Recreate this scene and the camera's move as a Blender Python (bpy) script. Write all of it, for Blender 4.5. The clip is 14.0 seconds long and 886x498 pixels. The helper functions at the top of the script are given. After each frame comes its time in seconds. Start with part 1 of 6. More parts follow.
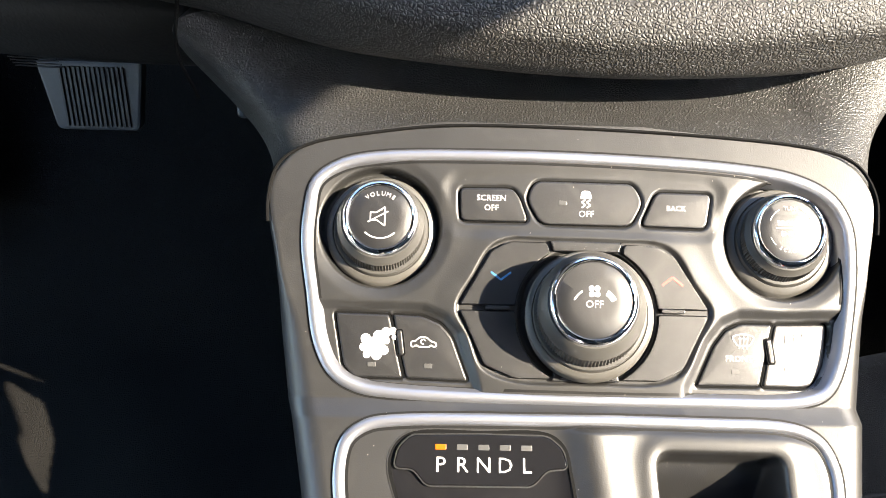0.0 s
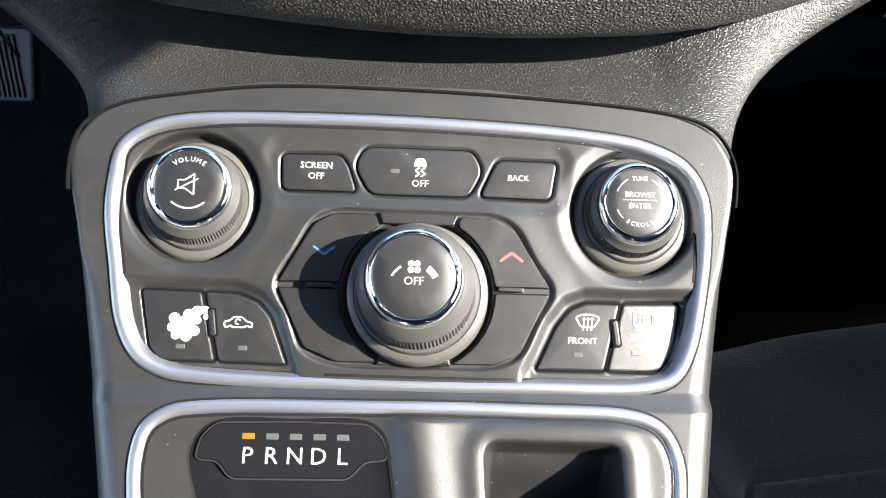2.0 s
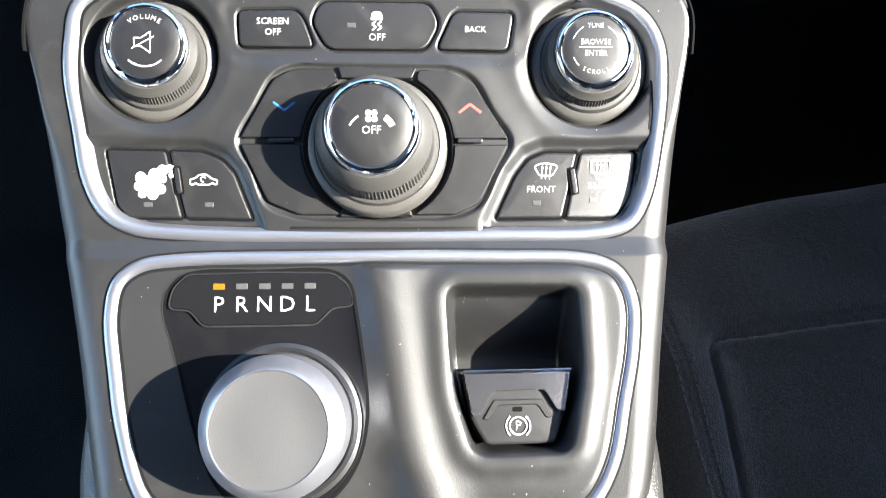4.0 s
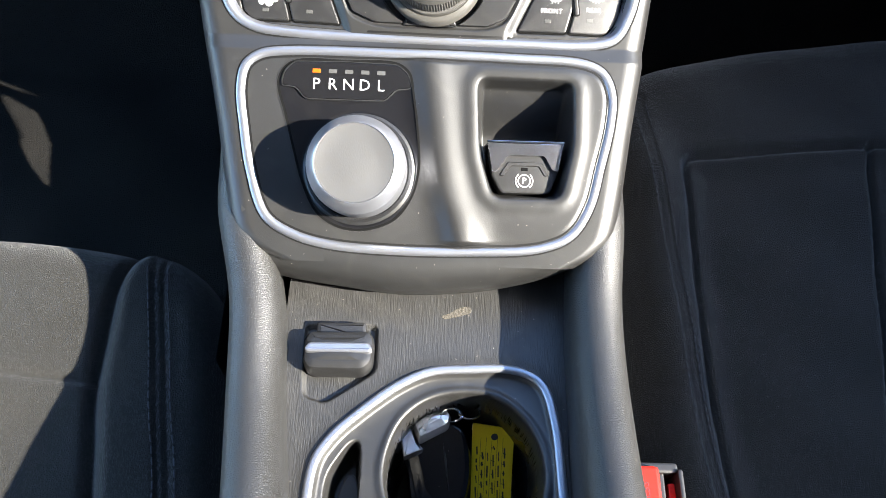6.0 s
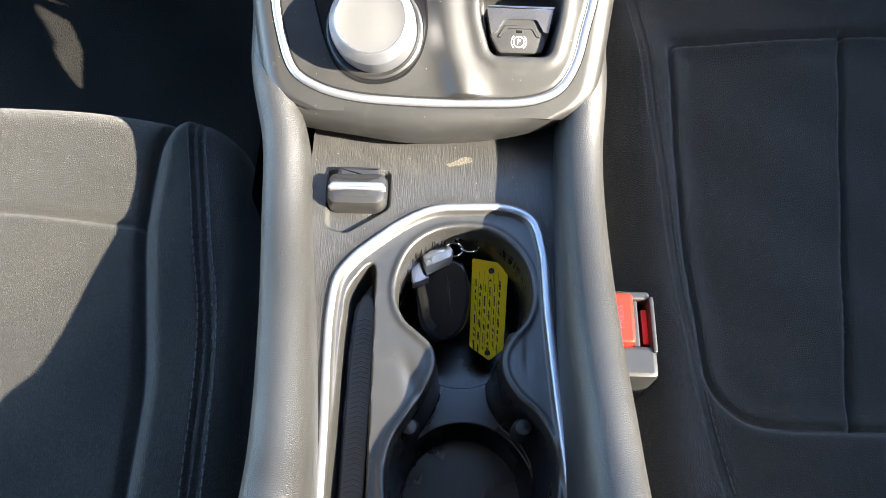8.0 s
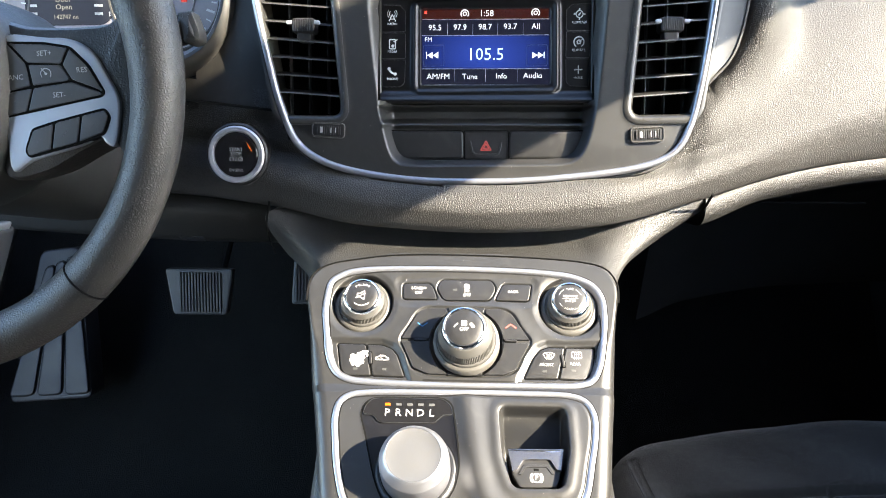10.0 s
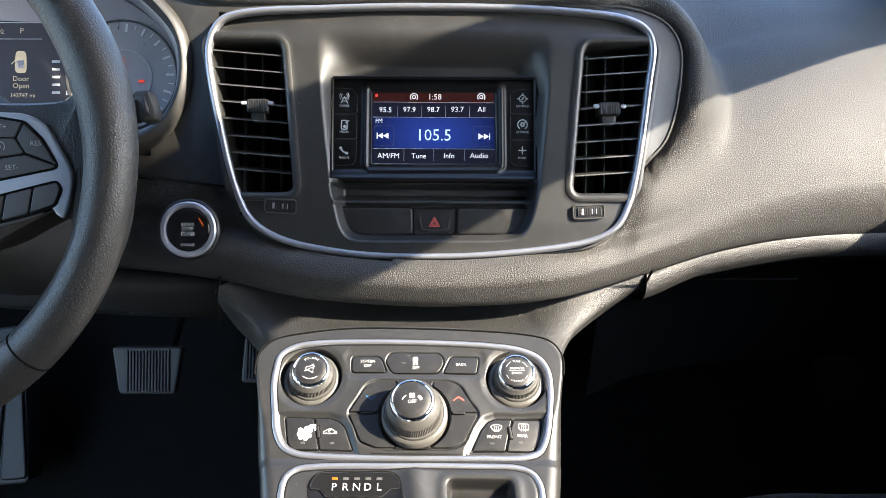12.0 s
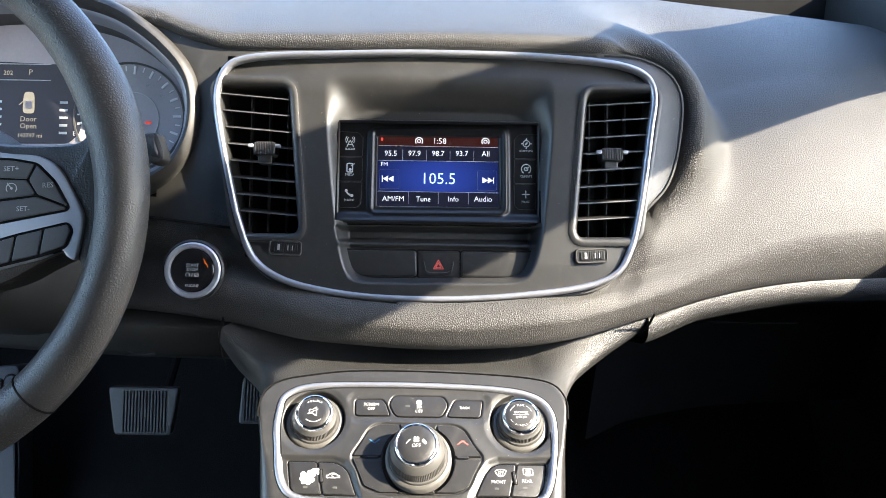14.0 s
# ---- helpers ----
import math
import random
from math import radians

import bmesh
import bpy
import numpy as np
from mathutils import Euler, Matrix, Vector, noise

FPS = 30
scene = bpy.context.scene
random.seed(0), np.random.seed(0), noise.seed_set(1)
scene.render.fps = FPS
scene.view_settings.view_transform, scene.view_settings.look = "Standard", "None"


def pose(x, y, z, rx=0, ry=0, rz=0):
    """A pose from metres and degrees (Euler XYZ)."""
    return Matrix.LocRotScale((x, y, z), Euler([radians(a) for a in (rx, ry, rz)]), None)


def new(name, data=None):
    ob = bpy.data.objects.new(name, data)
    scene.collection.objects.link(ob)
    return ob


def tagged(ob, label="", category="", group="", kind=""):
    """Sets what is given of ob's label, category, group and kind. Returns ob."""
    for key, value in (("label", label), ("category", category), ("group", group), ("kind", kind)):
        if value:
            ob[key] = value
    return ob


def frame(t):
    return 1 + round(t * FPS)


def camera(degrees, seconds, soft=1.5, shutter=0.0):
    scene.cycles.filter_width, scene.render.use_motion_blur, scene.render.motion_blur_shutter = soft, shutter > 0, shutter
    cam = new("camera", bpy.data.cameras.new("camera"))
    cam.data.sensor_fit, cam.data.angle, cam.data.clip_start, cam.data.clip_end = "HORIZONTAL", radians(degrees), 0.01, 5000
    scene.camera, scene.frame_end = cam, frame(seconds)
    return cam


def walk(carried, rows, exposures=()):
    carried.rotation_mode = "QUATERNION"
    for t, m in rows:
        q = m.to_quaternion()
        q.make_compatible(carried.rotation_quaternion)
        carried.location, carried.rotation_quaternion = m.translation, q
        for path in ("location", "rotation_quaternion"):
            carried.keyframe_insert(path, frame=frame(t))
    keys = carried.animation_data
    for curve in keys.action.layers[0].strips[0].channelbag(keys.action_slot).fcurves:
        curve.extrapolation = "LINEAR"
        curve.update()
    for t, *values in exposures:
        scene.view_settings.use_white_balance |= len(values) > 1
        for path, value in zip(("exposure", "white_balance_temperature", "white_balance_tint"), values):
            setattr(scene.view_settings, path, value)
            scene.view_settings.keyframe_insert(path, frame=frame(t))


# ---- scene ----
cam = camera(58.9, 14.0, soft=0.75, shutter=0.08)
METRES, EYE, TILT, LEAN, TURN = 0.58, 0.70, -45.0, -2.0, 0.0
ROWS = [
    (0.0, 0.0, 0.0, 0.0, 0.0, -0.0, 0.0),
    (0.5, 0.0072, 0.0291, -0.0055, -0.17, -1.28, -0.16),
    (1.0, 0.0081, 0.0299, -0.0014, -0.5, -1.14, -0.31),
    (1.5, 0.0205, 0.0353, -0.0011, -0.52, -1.05, -0.42),
    (2.0, 0.1112, 0.046, -0.0077, -1.09, -1.17, -0.25),
    (2.5, 0.1731, 0.0458, -0.0119, -1.36, -1.28, 0.52),
    (3.0, 0.1787, 0.0424, -0.0109, -1.52, -1.33, 1.15),
    (3.5, 0.1711, 0.0446, -0.0127, -1.66, -1.97, 1.25),
    (4.0, 0.1329, 0.0303, -0.0464, -1.65, -7.72, 1.41),
    (4.2, 0.1202, 0.0056, -0.0486, -1.17, -11.41, 0.86),
    (6.3, 0.1200, -0.2300, -0.0965, 0.55, -17.35, -0.9),
    (6.5, 0.1174, -0.2523, -0.098, 0.38, -18.67, -0.93),
    (7.0, 0.1291, -0.3076, -0.1427, 1.0, -19.87, -0.86),
    (7.2, 0.1290, -0.3180, -0.1490, 1.05, -20.40, -0.86),
    (9.3, 0.1315, -0.4190, -0.2350, 3.15, -2.36, -0.5),
    (9.5, 0.135, -0.4527, -0.2457, 3.55, 4.65, -0.23),
    (10.0, 0.1359, -0.5142, -0.3026, 3.45, 20.08, 0.16),
    (10.5, 0.1295, -0.5435, -0.3335, 3.46, 25.74, 0.2),
    (11.0, 0.141, -0.5377, -0.3347, 3.22, 26.7, 0.2),
    (11.5, 0.1464, -0.5334, -0.3263, 1.51, 26.94, 0.98),
    (12.0, 0.1491, -0.5308, -0.3261, 0.59, 26.16, 1.38),
    (12.5, 0.1431, -0.5326, -0.3268, 0.12, 26.78, 1.27),
    (13.0, 0.1356, -0.5376, -0.3238, -0.16, 28.1, 1.26),
    (13.5, 0.1316, -0.5378, -0.3212, -0.19, 28.87, 1.29),
    (14.0, 0.1292, -0.5392, -0.3225, -0.18, 28.95, 1.29),
]
walk(cam, [(t, pose(0, 0, EYE, TILT, LEAN, TURN) @ pose(METRES * x, METRES * y, METRES * z, 90 + pitch, roll, yaw)) for t, x, y, z, yaw, pitch, roll in ROWS],
     exposures=[(0.0, 3.15, 7150, 10), (0.5, 3.05, 6800, 10), (1.5, 2.95, 6350, 9), (2.5, 3.05, 6250, 8), (4.2, 3.15, 6200, 8), (6.3, 3.20, 6350, 8), (6.6, 3.30, 6400, 8), (7.0, 3.85, 6500, 8), (9.5, 3.85, 7200, 6),
                (10.0, 3.65, 7050, 8), (10.5, 3.38, 6950, 9), (11.0, 3.15, 6850, 9), (12.0, 3.10, 6900, 9), (12.5, 3.22, 6900, 9), (13.0, 3.30, 6850, 9), (14.0, 3.36, 6850, 9)])

# ---- world and sun ----
SUN = Vector((0.775, -0.31, 0.55)).normalized()
world = bpy.data.worlds.new("sky")
world.use_nodes = True
scene.world = world
wn = world.node_tree.nodes
sky = wn.new("ShaderNodeTexSky")
sky.sky_type, sky.sun_disc = "NISHITA", False
sky.sun_elevation = math.asin(SUN.z)
sky.sun_rotation = math.atan2(SUN.x, SUN.y)
sky.ozone_density = 4.0
world.node_tree.links.new(sky.outputs[0], wn["Background"].inputs[0])
wn["Background"].inputs[1].default_value = 0.15
sun = new("sun", bpy.data.lights.new("sun", "SUN"))
sun.data.energy, sun.data.angle, sun.data.color = 3.8, radians(0.5), (1.0, 0.91, 0.78)
sun.matrix_world = Matrix.Translation((2, -1, 2)) @ SUN.to_track_quat("Z", "Y").to_matrix().to_4x4()


# ---- materials ----
def material(name, color, rough=0.5, metal=0.0, bump=0.0, scale=400.0, kind="noise", vary=0.25, dust=0.0, spec=0.5,
             emit=None, power=0.0, stretch=None, coat=0.0, wear=0.15, crisp=1.0, smudge=0.0, sheen=0.0):
    """A surface with fine relief (kind at scale per metre), crease shade put into its colour, blotches of wear in
    colour and gloss, and a sprinkle of dust.
    """
    m = bpy.data.materials.new(name)
    m.use_nodes = True
    t = m.node_tree
    n, link = t.nodes, t.links.new
    b = n["Principled BSDF"]
    b.inputs["Metallic"].default_value = metal
    b.inputs["Specular IOR Level"].default_value = spec
    b.inputs["Coat Weight"].default_value = coat
    b.inputs["Sheen Weight"].default_value = sheen
    b.inputs["Sheen Roughness"].default_value = 0.45
    b.inputs["Coat Roughness"].default_value = 0.08
    co = n.new("ShaderNodeTexCoord")
    src = co.outputs["Object"]
    if stretch:
        mp = n.new("ShaderNodeMapping")
        mp.inputs["Scale"].default_value = stretch
        link(src, mp.inputs[0])
        src = mp.outputs[0]
    blot = n.new("ShaderNodeTexNoise")
    blot.inputs["Scale"].default_value, blot.inputs["Detail"].default_value = 22.0, 4.0
    link(co.outputs["Object"], blot.inputs["Vector"])
    fine = n.new("ShaderNodeTexVoronoi" if kind in ("cells", "pebble") else "ShaderNodeTexNoise")
    fine.inputs["Scale"].default_value = scale
    if kind == "cells":
        warp = n.new("ShaderNodeTexNoise")
        warp.inputs["Scale"].default_value = scale * 0.45
        link(src, warp.inputs["Vector"])
        add = n.new("ShaderNodeVectorMath")
        add.operation = "MULTIPLY_ADD"
        link(warp.outputs["Color"], add.inputs[0])
        add.inputs[1].default_value = (1.6 / scale,) * 3
        link(src, add.inputs[2])
        link(add.outputs[0], fine.inputs["Vector"])
        fine.feature = "SMOOTH_F1"
        fine.inputs["Smoothness"].default_value = crisp
        up = n.new("ShaderNodeMath")
        up.operation = "SUBTRACT"
        up.inputs[0].default_value = 1.0
        link(fine.outputs["Distance"], up.inputs[1])
        relief = up.outputs[0]
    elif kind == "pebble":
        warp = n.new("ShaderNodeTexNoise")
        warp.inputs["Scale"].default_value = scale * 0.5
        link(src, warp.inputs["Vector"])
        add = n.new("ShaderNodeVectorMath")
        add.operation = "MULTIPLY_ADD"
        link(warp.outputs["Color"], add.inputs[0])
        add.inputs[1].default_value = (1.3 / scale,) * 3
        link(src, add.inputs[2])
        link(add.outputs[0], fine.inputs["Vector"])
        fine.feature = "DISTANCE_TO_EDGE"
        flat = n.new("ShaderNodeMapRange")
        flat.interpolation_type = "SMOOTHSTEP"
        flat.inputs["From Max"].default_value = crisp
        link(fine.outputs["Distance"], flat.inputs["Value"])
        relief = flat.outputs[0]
    elif kind == "weave":
        wv = [n.new("ShaderNodeTexWave"), n.new("ShaderNodeTexWave")]
        for w, d in zip(wv, ("X", "Y")):
            w.bands_direction = d
            w.inputs["Scale"].default_value = scale / 6.0
            w.inputs["Distortion"].default_value = 1.2
            w.inputs["Detail"].default_value = 2.0
            link(src, w.inputs["Vector"])
        mx = n.new("ShaderNodeMath")
        mx.operation = "MAXIMUM"
        link(wv[0].outputs["Fac"], mx.inputs[0])
        link(wv[1].outputs["Fac"], mx.inputs[1])
        relief = mx.outputs[0]
        link(src, fine.inputs["Vector"])
    else:
        fine.inputs["Detail"].default_value = 3.0
        link(src, fine.inputs["Vector"])
        relief = fine.outputs[0]
    # colour: blotches and fine grain, its creases darkened as painted shade
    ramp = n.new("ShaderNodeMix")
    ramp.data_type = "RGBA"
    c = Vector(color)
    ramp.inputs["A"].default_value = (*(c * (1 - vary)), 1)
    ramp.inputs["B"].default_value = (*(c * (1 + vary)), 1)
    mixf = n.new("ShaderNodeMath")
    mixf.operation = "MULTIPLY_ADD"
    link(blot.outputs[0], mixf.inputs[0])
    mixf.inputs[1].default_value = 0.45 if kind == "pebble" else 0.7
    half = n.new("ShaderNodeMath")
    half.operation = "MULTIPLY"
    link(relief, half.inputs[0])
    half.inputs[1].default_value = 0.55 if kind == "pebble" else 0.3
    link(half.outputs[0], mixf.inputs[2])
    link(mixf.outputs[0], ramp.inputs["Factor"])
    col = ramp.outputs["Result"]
    if dust:
        speck = n.new("ShaderNodeTexVoronoi")
        speck.inputs["Scale"].default_value = 430.0
        link(co.outputs["Object"], speck.inputs["Vector"])
        lt = n.new("ShaderNodeMath")
        lt.operation = "LESS_THAN"
        link(speck.outputs["Distance"], lt.inputs[0])
        lt.inputs[1].default_value = 0.085
        pick = n.new("ShaderNodeMath")
        pick.operation = "LESS_THAN"
        hue = n.new("ShaderNodeSeparateColor")
        link(speck.outputs["Color"], hue.inputs[0])
        link(hue.outputs[0], pick.inputs[0])
        pick.inputs[1].default_value = dust
        both = n.new("ShaderNodeMath")
        both.operation = "MULTIPLY"
        link(lt.outputs[0], both.inputs[0])
        link(pick.outputs[0], both.inputs[1])
        dm = n.new("ShaderNodeMix")
        dm.data_type = "RGBA"
        link(both.outputs[0], dm.inputs["Factor"])
        link(col, dm.inputs["A"])
        dm.inputs["B"].default_value = (0.42, 0.38, 0.32, 1)
        col = dm.outputs["Result"]
    if smudge:
        wipe = n.new("ShaderNodeTexNoise")
        wipe.inputs["Scale"].default_value, wipe.inputs["Detail"].default_value, wipe.inputs["Distortion"].default_value = 48.0, 6.0, 1.5
        link(co.outputs["Object"], wipe.inputs["Vector"])
        wr = n.new("ShaderNodeMapRange")
        wr.inputs["From Min"].default_value, wr.inputs["From Max"].default_value = 0.52, 0.78
        wr.inputs["To Max"].default_value = smudge * 0.12
        link(wipe.outputs[0], wr.inputs["Value"])
        wm = n.new("ShaderNodeMix")
        wm.data_type = "RGBA"
        link(wr.outputs[0], wm.inputs["Factor"])
        link(col, wm.inputs["A"])
        wm.inputs["B"].default_value = (0.30, 0.28, 0.25, 1)
        col = wm.outputs["Result"]
    link(col, b.inputs["Base Color"])
    rr = n.new("ShaderNodeMapRange")
    rr.inputs["To Min"].default_value = max(0.02, rough - wear)
    rr.inputs["To Max"].default_value = min(1.0, rough + wear)
    link(blot.outputs[0], rr.inputs["Value"])
    link(rr.outputs[0], b.inputs["Roughness"])
    if bump:
        bp = n.new("ShaderNodeBump")
        bp.inputs["Strength"].default_value = 1.0
        bp.inputs["Distance"].default_value = bump
        link(relief, bp.inputs["Height"])
        link(bp.outputs[0], b.inputs["Normal"])
    if emit:
        b.inputs["Emission Color"].default_value = (*emit, 1)
        b.inputs["Emission Strength"].default_value = power
    return m


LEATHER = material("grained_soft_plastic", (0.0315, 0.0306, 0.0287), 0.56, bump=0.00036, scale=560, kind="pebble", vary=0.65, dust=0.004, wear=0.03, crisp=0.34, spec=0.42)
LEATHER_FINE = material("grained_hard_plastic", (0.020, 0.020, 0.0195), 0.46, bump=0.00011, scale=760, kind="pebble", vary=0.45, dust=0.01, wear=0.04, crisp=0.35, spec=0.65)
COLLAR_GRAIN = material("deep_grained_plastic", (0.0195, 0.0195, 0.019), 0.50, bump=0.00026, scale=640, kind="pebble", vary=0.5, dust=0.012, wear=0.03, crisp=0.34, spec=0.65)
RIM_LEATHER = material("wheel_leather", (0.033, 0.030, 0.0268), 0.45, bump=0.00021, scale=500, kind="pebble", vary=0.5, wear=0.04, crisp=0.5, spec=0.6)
PLASTIC = material("satin_charcoal_plastic", (0.0152, 0.0151, 0.0148), 0.42, bump=0.00005, scale=1700, dust=0.07, wear=0.05, smudge=0.25, spec=0.65)
FASCIA = material("smooth_fascia_plastic", (0.021, 0.0203, 0.019), 0.50, bump=0.00005, scale=1700, dust=0.03, wear=0.05, smudge=0.4, spec=0.5)
PLASTIC_DARK = material("matt_black_plastic", (0.012, 0.012, 0.0124), 0.44, bump=0.00005, scale=1700, dust=0.02, wear=0.05, smudge=0.25, spec=0.6)
BUTTON = material("black_button_plastic", (0.0095, 0.0095, 0.0098), 0.40, bump=0.00007, scale=4200, dust=0.035, wear=0.05, smudge=0.4, spec=0.6, vary=0.4)
WHEEL_KEY = material("grey_wheel_key_plastic", (0.045, 0.045, 0.046), 0.42, bump=0.00004, scale=1700, wear=0.05, smudge=0.2, spec=0.6)
KNOB_SKIRT = material("grey_ribbed_plastic", (0.045, 0.0435, 0.040), 0.45, bump=0.00003, scale=2500, wear=0.08)
GREY_RING = material("grey_knob_plastic", (0.062, 0.059, 0.053), 0.45, bump=0.00003, scale=2500, wear=0.08)
SATIN = material("satin_silver", (0.34, 0.35, 0.385), 0.38, metal=0.85, bump=0.00001, scale=3000, vary=0.04, wear=0.04)
SATIN_GREY = material("satin_grey_paint", (0.40, 0.41, 0.44), 0.38, metal=0.6, bump=0.00001, scale=3000, vary=0.05, wear=0.06)
LIP_METAL = material("scratched_dark_chrome", (0.42, 0.42, 0.45), 0.15, metal=0.95, bump=0.00016, scale=1500, vary=0.5, dust=0.2, wear=0.1)
SILVER = material("polished_silver_plastic", (0.72, 0.72, 0.73), 0.22, metal=0.6, vary=0.05, wear=0.05)
SCUFF = material("scuffed_plastic", (0.06, 0.053, 0.042), 0.7, bump=0.0006, scale=700, vary=0.9)
CHROME = material("chrome", (0.85, 0.86, 0.88), 0.06, metal=1.0, vary=0.03, wear=0.03)
DIAL_TOP = material("brushed_dial_metal", (0.17, 0.168, 0.165), 0.45, metal=0.75, bump=0.00004, scale=1800, vary=0.05, stretch=(1, 0.04, 1))
GLOSS = material("gloss_black", (0.008, 0.008, 0.009), 0.10, vary=0.1, coat=0.1, wear=0.05, dust=0.02, spec=0.3)
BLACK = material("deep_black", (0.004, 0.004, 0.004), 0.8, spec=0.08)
CUP_BLACK = material("black_cup_liner", (0.009, 0.009, 0.0098), 0.28, bump=0.00003, scale=2000, wear=0.1, spec=0.55, dust=0.01)
JOINT = material("dusty_joint", (0.004, 0.004, 0.004), 0.7, spec=0.2, dust=0.16)
RUBBER = material("black_rubber", (0.018, 0.018, 0.018), 0.55, bump=0.0001, scale=1500)
WHITE = material("white_print", (0.50, 0.50, 0.49), 0.5, vary=0.05)
WORN = material("worn_white", (0.75, 0.75, 0.74), 0.5, vary=0.05)
GREYPRINT = material("grey_print", (0.35, 0.35, 0.34), 0.5, vary=0.05)
BLUE = material("blue_print", (0.03, 0.15, 0.32), 0.5, vary=0.05)
RED = material("red_print", (0.55, 0.075, 0.06), 0.5, vary=0.05)
RED_BUTTON = material("red_plastic", (0.46, 0.014, 0.007), 0.42, vary=0.08, spec=0.25)
YELLOW = material("yellow_tag", (0.80, 0.55, 0.01), 0.35, vary=0.06, coat=0.3)
INK = material("black_ink", (0.02, 0.02, 0.03), 0.5)
FABRIC = material("black_seat_cloth", (0.0197, 0.0192, 0.0176), 0.9, bump=0.00035, scale=720, kind="pebble", crisp=0.4, vary=0.5, spec=0.15, sheen=0.18)
THREAD = material("black_thread", (0.030, 0.031, 0.035), 0.7, vary=0.3)
CARPET = material("black_carpet", (0.009, 0.0087, 0.0082), 1.0, bump=0.002, scale=700, vary=0.5, spec=0.1)
TRAY = material("wood_grain_black_plastic", (0.0235, 0.0232, 0.0225), 0.48, bump=0.0003, scale=1500, vary=0.4, dust=0.16, stretch=(1, 0.08, 1), spec=0.55, smudge=0.4)
CONCRETE = material("grey_concrete", (0.15, 0.148, 0.143), 0.9, bump=0.003, scale=90, vary=0.3)
TRIMCLOTH = material("grey_headliner", (0.42, 0.41, 0.39), 0.95, bump=0.0005, scale=1200)
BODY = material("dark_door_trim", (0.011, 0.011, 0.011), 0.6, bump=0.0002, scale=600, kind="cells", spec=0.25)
PEDAL_RUBBER = material("pedal_rubber", (0.038, 0.0365, 0.038), 0.5, bump=0.0001, scale=1200)
FOOT_GREY = material("footrest_grey", (0.014, 0.015, 0.022), 0.5, bump=0.0002, scale=900, smudge=0.2)
SCREEN = material("screen_blue", (0.004, 0.005, 0.012), 0.12, emit=(0.03, 0.08, 0.55), power=0.045, vary=0.1)
SCREEN_DARK = material("screen_dark", (0.004, 0.004, 0.006), 0.12, emit=(0.05, 0.06, 0.14), power=0.02, vary=0.1)
SCREEN_RED = material("screen_red", (0.004, 0.004, 0.006), 0.12, emit=(0.5, 0.10, 0.06), power=0.008, vary=0.1)
glow_nodes = SCREEN.node_tree
gc, gm, gg, gp = (glow_nodes.nodes.new("ShaderNode" + k) for k in ("TexCoord", "Mapping", "TexGradient", "Math"))
gg.gradient_type, gp.operation = "SPHERICAL", "MULTIPLY"
gm.inputs["Location"].default_value = (0, -0.0158 / 0.06, 0.0020 / 0.042)
gm.inputs["Scale"].default_value = (1 / 0.075, 1 / 0.06, 1 / 0.042)
gp.inputs[1].default_value = 0.085
for a, b in ((gc.outputs["Object"], gm.inputs[0]), (gm.outputs[0], gg.inputs[0]), (gg.outputs["Fac"], gp.inputs[0]), (gp.outputs[0], glow_nodes.nodes["Principled BSDF"].inputs["Emission Strength"])):
    glow_nodes.links.new(a, b)
GLOW = material("screen_white", (0.3, 0.3, 0.3), 0.3, emit=(0.85, 0.92, 1.0), power=0.11)
GLOW_BLUE = material("screen_pale_blue", (0.2, 0.25, 0.3), 0.3, emit=(0.42, 0.66, 1.0), power=0.16)
GLOW_ORANGE = material("orange_lamp", (0.25, 0.05, 0.003), 0.3, emit=(1.0, 0.17, 0.004), power=0.13)
GLOW_RED = material("red_lamp", (0.5, 0.03, 0.02), 0.3, emit=(1.0, 0.10, 0.06), power=0.06)
LAMP_OFF = material("unlit_lamp", (0.055, 0.055, 0.053), 0.4)
# pale face colour stands for the haze reflected in the cover lens
CLUSTER = material("cluster_face", (0.38, 0.345, 0.36), 0.4, vary=0.3, spec=0.25)
RADIO_BLACK = material("satin_black_plastic", (0.005, 0.005, 0.006), 0.30, bump=0.00003, scale=2200, wear=0.04, dust=0.006, smudge=0.1, spec=0.4)
CLUSTER_SCREEN = material("cluster_screen", (0.015, 0.016, 0.02), 0.35, emit=(0.11, 0.12, 0.17), power=0.03, spec=0.15)
GLOW_WARM = material("cluster_text", (0.2, 0.18, 0.13), 0.4, emit=(1.0, 0.85, 0.6), power=0.05)


# ---- mesh tools: local frames in millimetres ----
def basis(o, u, v):
    u, v = Vector(u).normalized(), Vector(v)
    v = (v - v.dot(u) * u).normalized()
    w = u.cross(v)
    m = Matrix.Identity(4)
    for i, a in enumerate((u * 0.001, v * 0.001, w * 0.001, Vector(o))):
        m.col[i].xyz = a
    return m


FH = basis((0.066, 0.230, 0.4612), (1, 0, 0), (0, 0.793, 0.609))      # climate panel
FS = basis((0.075, 0.135, 0.4045), (1, 0, 0), (0, 0.877, 0.480))      # shifter panel
FC = basis((0.085, 0.0, 0.338), (1, 0, 0), (0, 1, 0))                 # cup holder deck
FD = basis((0.0836, 0.349, 0.662), (1, 0, 0), (0, 0.316, 0.949))      # display face
FW = basis((0, 0, 0), (1, 0, 0), (0, 1, 0))                           # the car itself, in mm


def thing(name, loc, label, category, group="", kind=""):
    ob = new(name)
    ob.location = loc
    ob.empty_display_size = 0.02
    return tagged(ob, label, category, group, kind)


def top_of(ob):
    while ob.parent:
        ob = ob.parent
    return ob


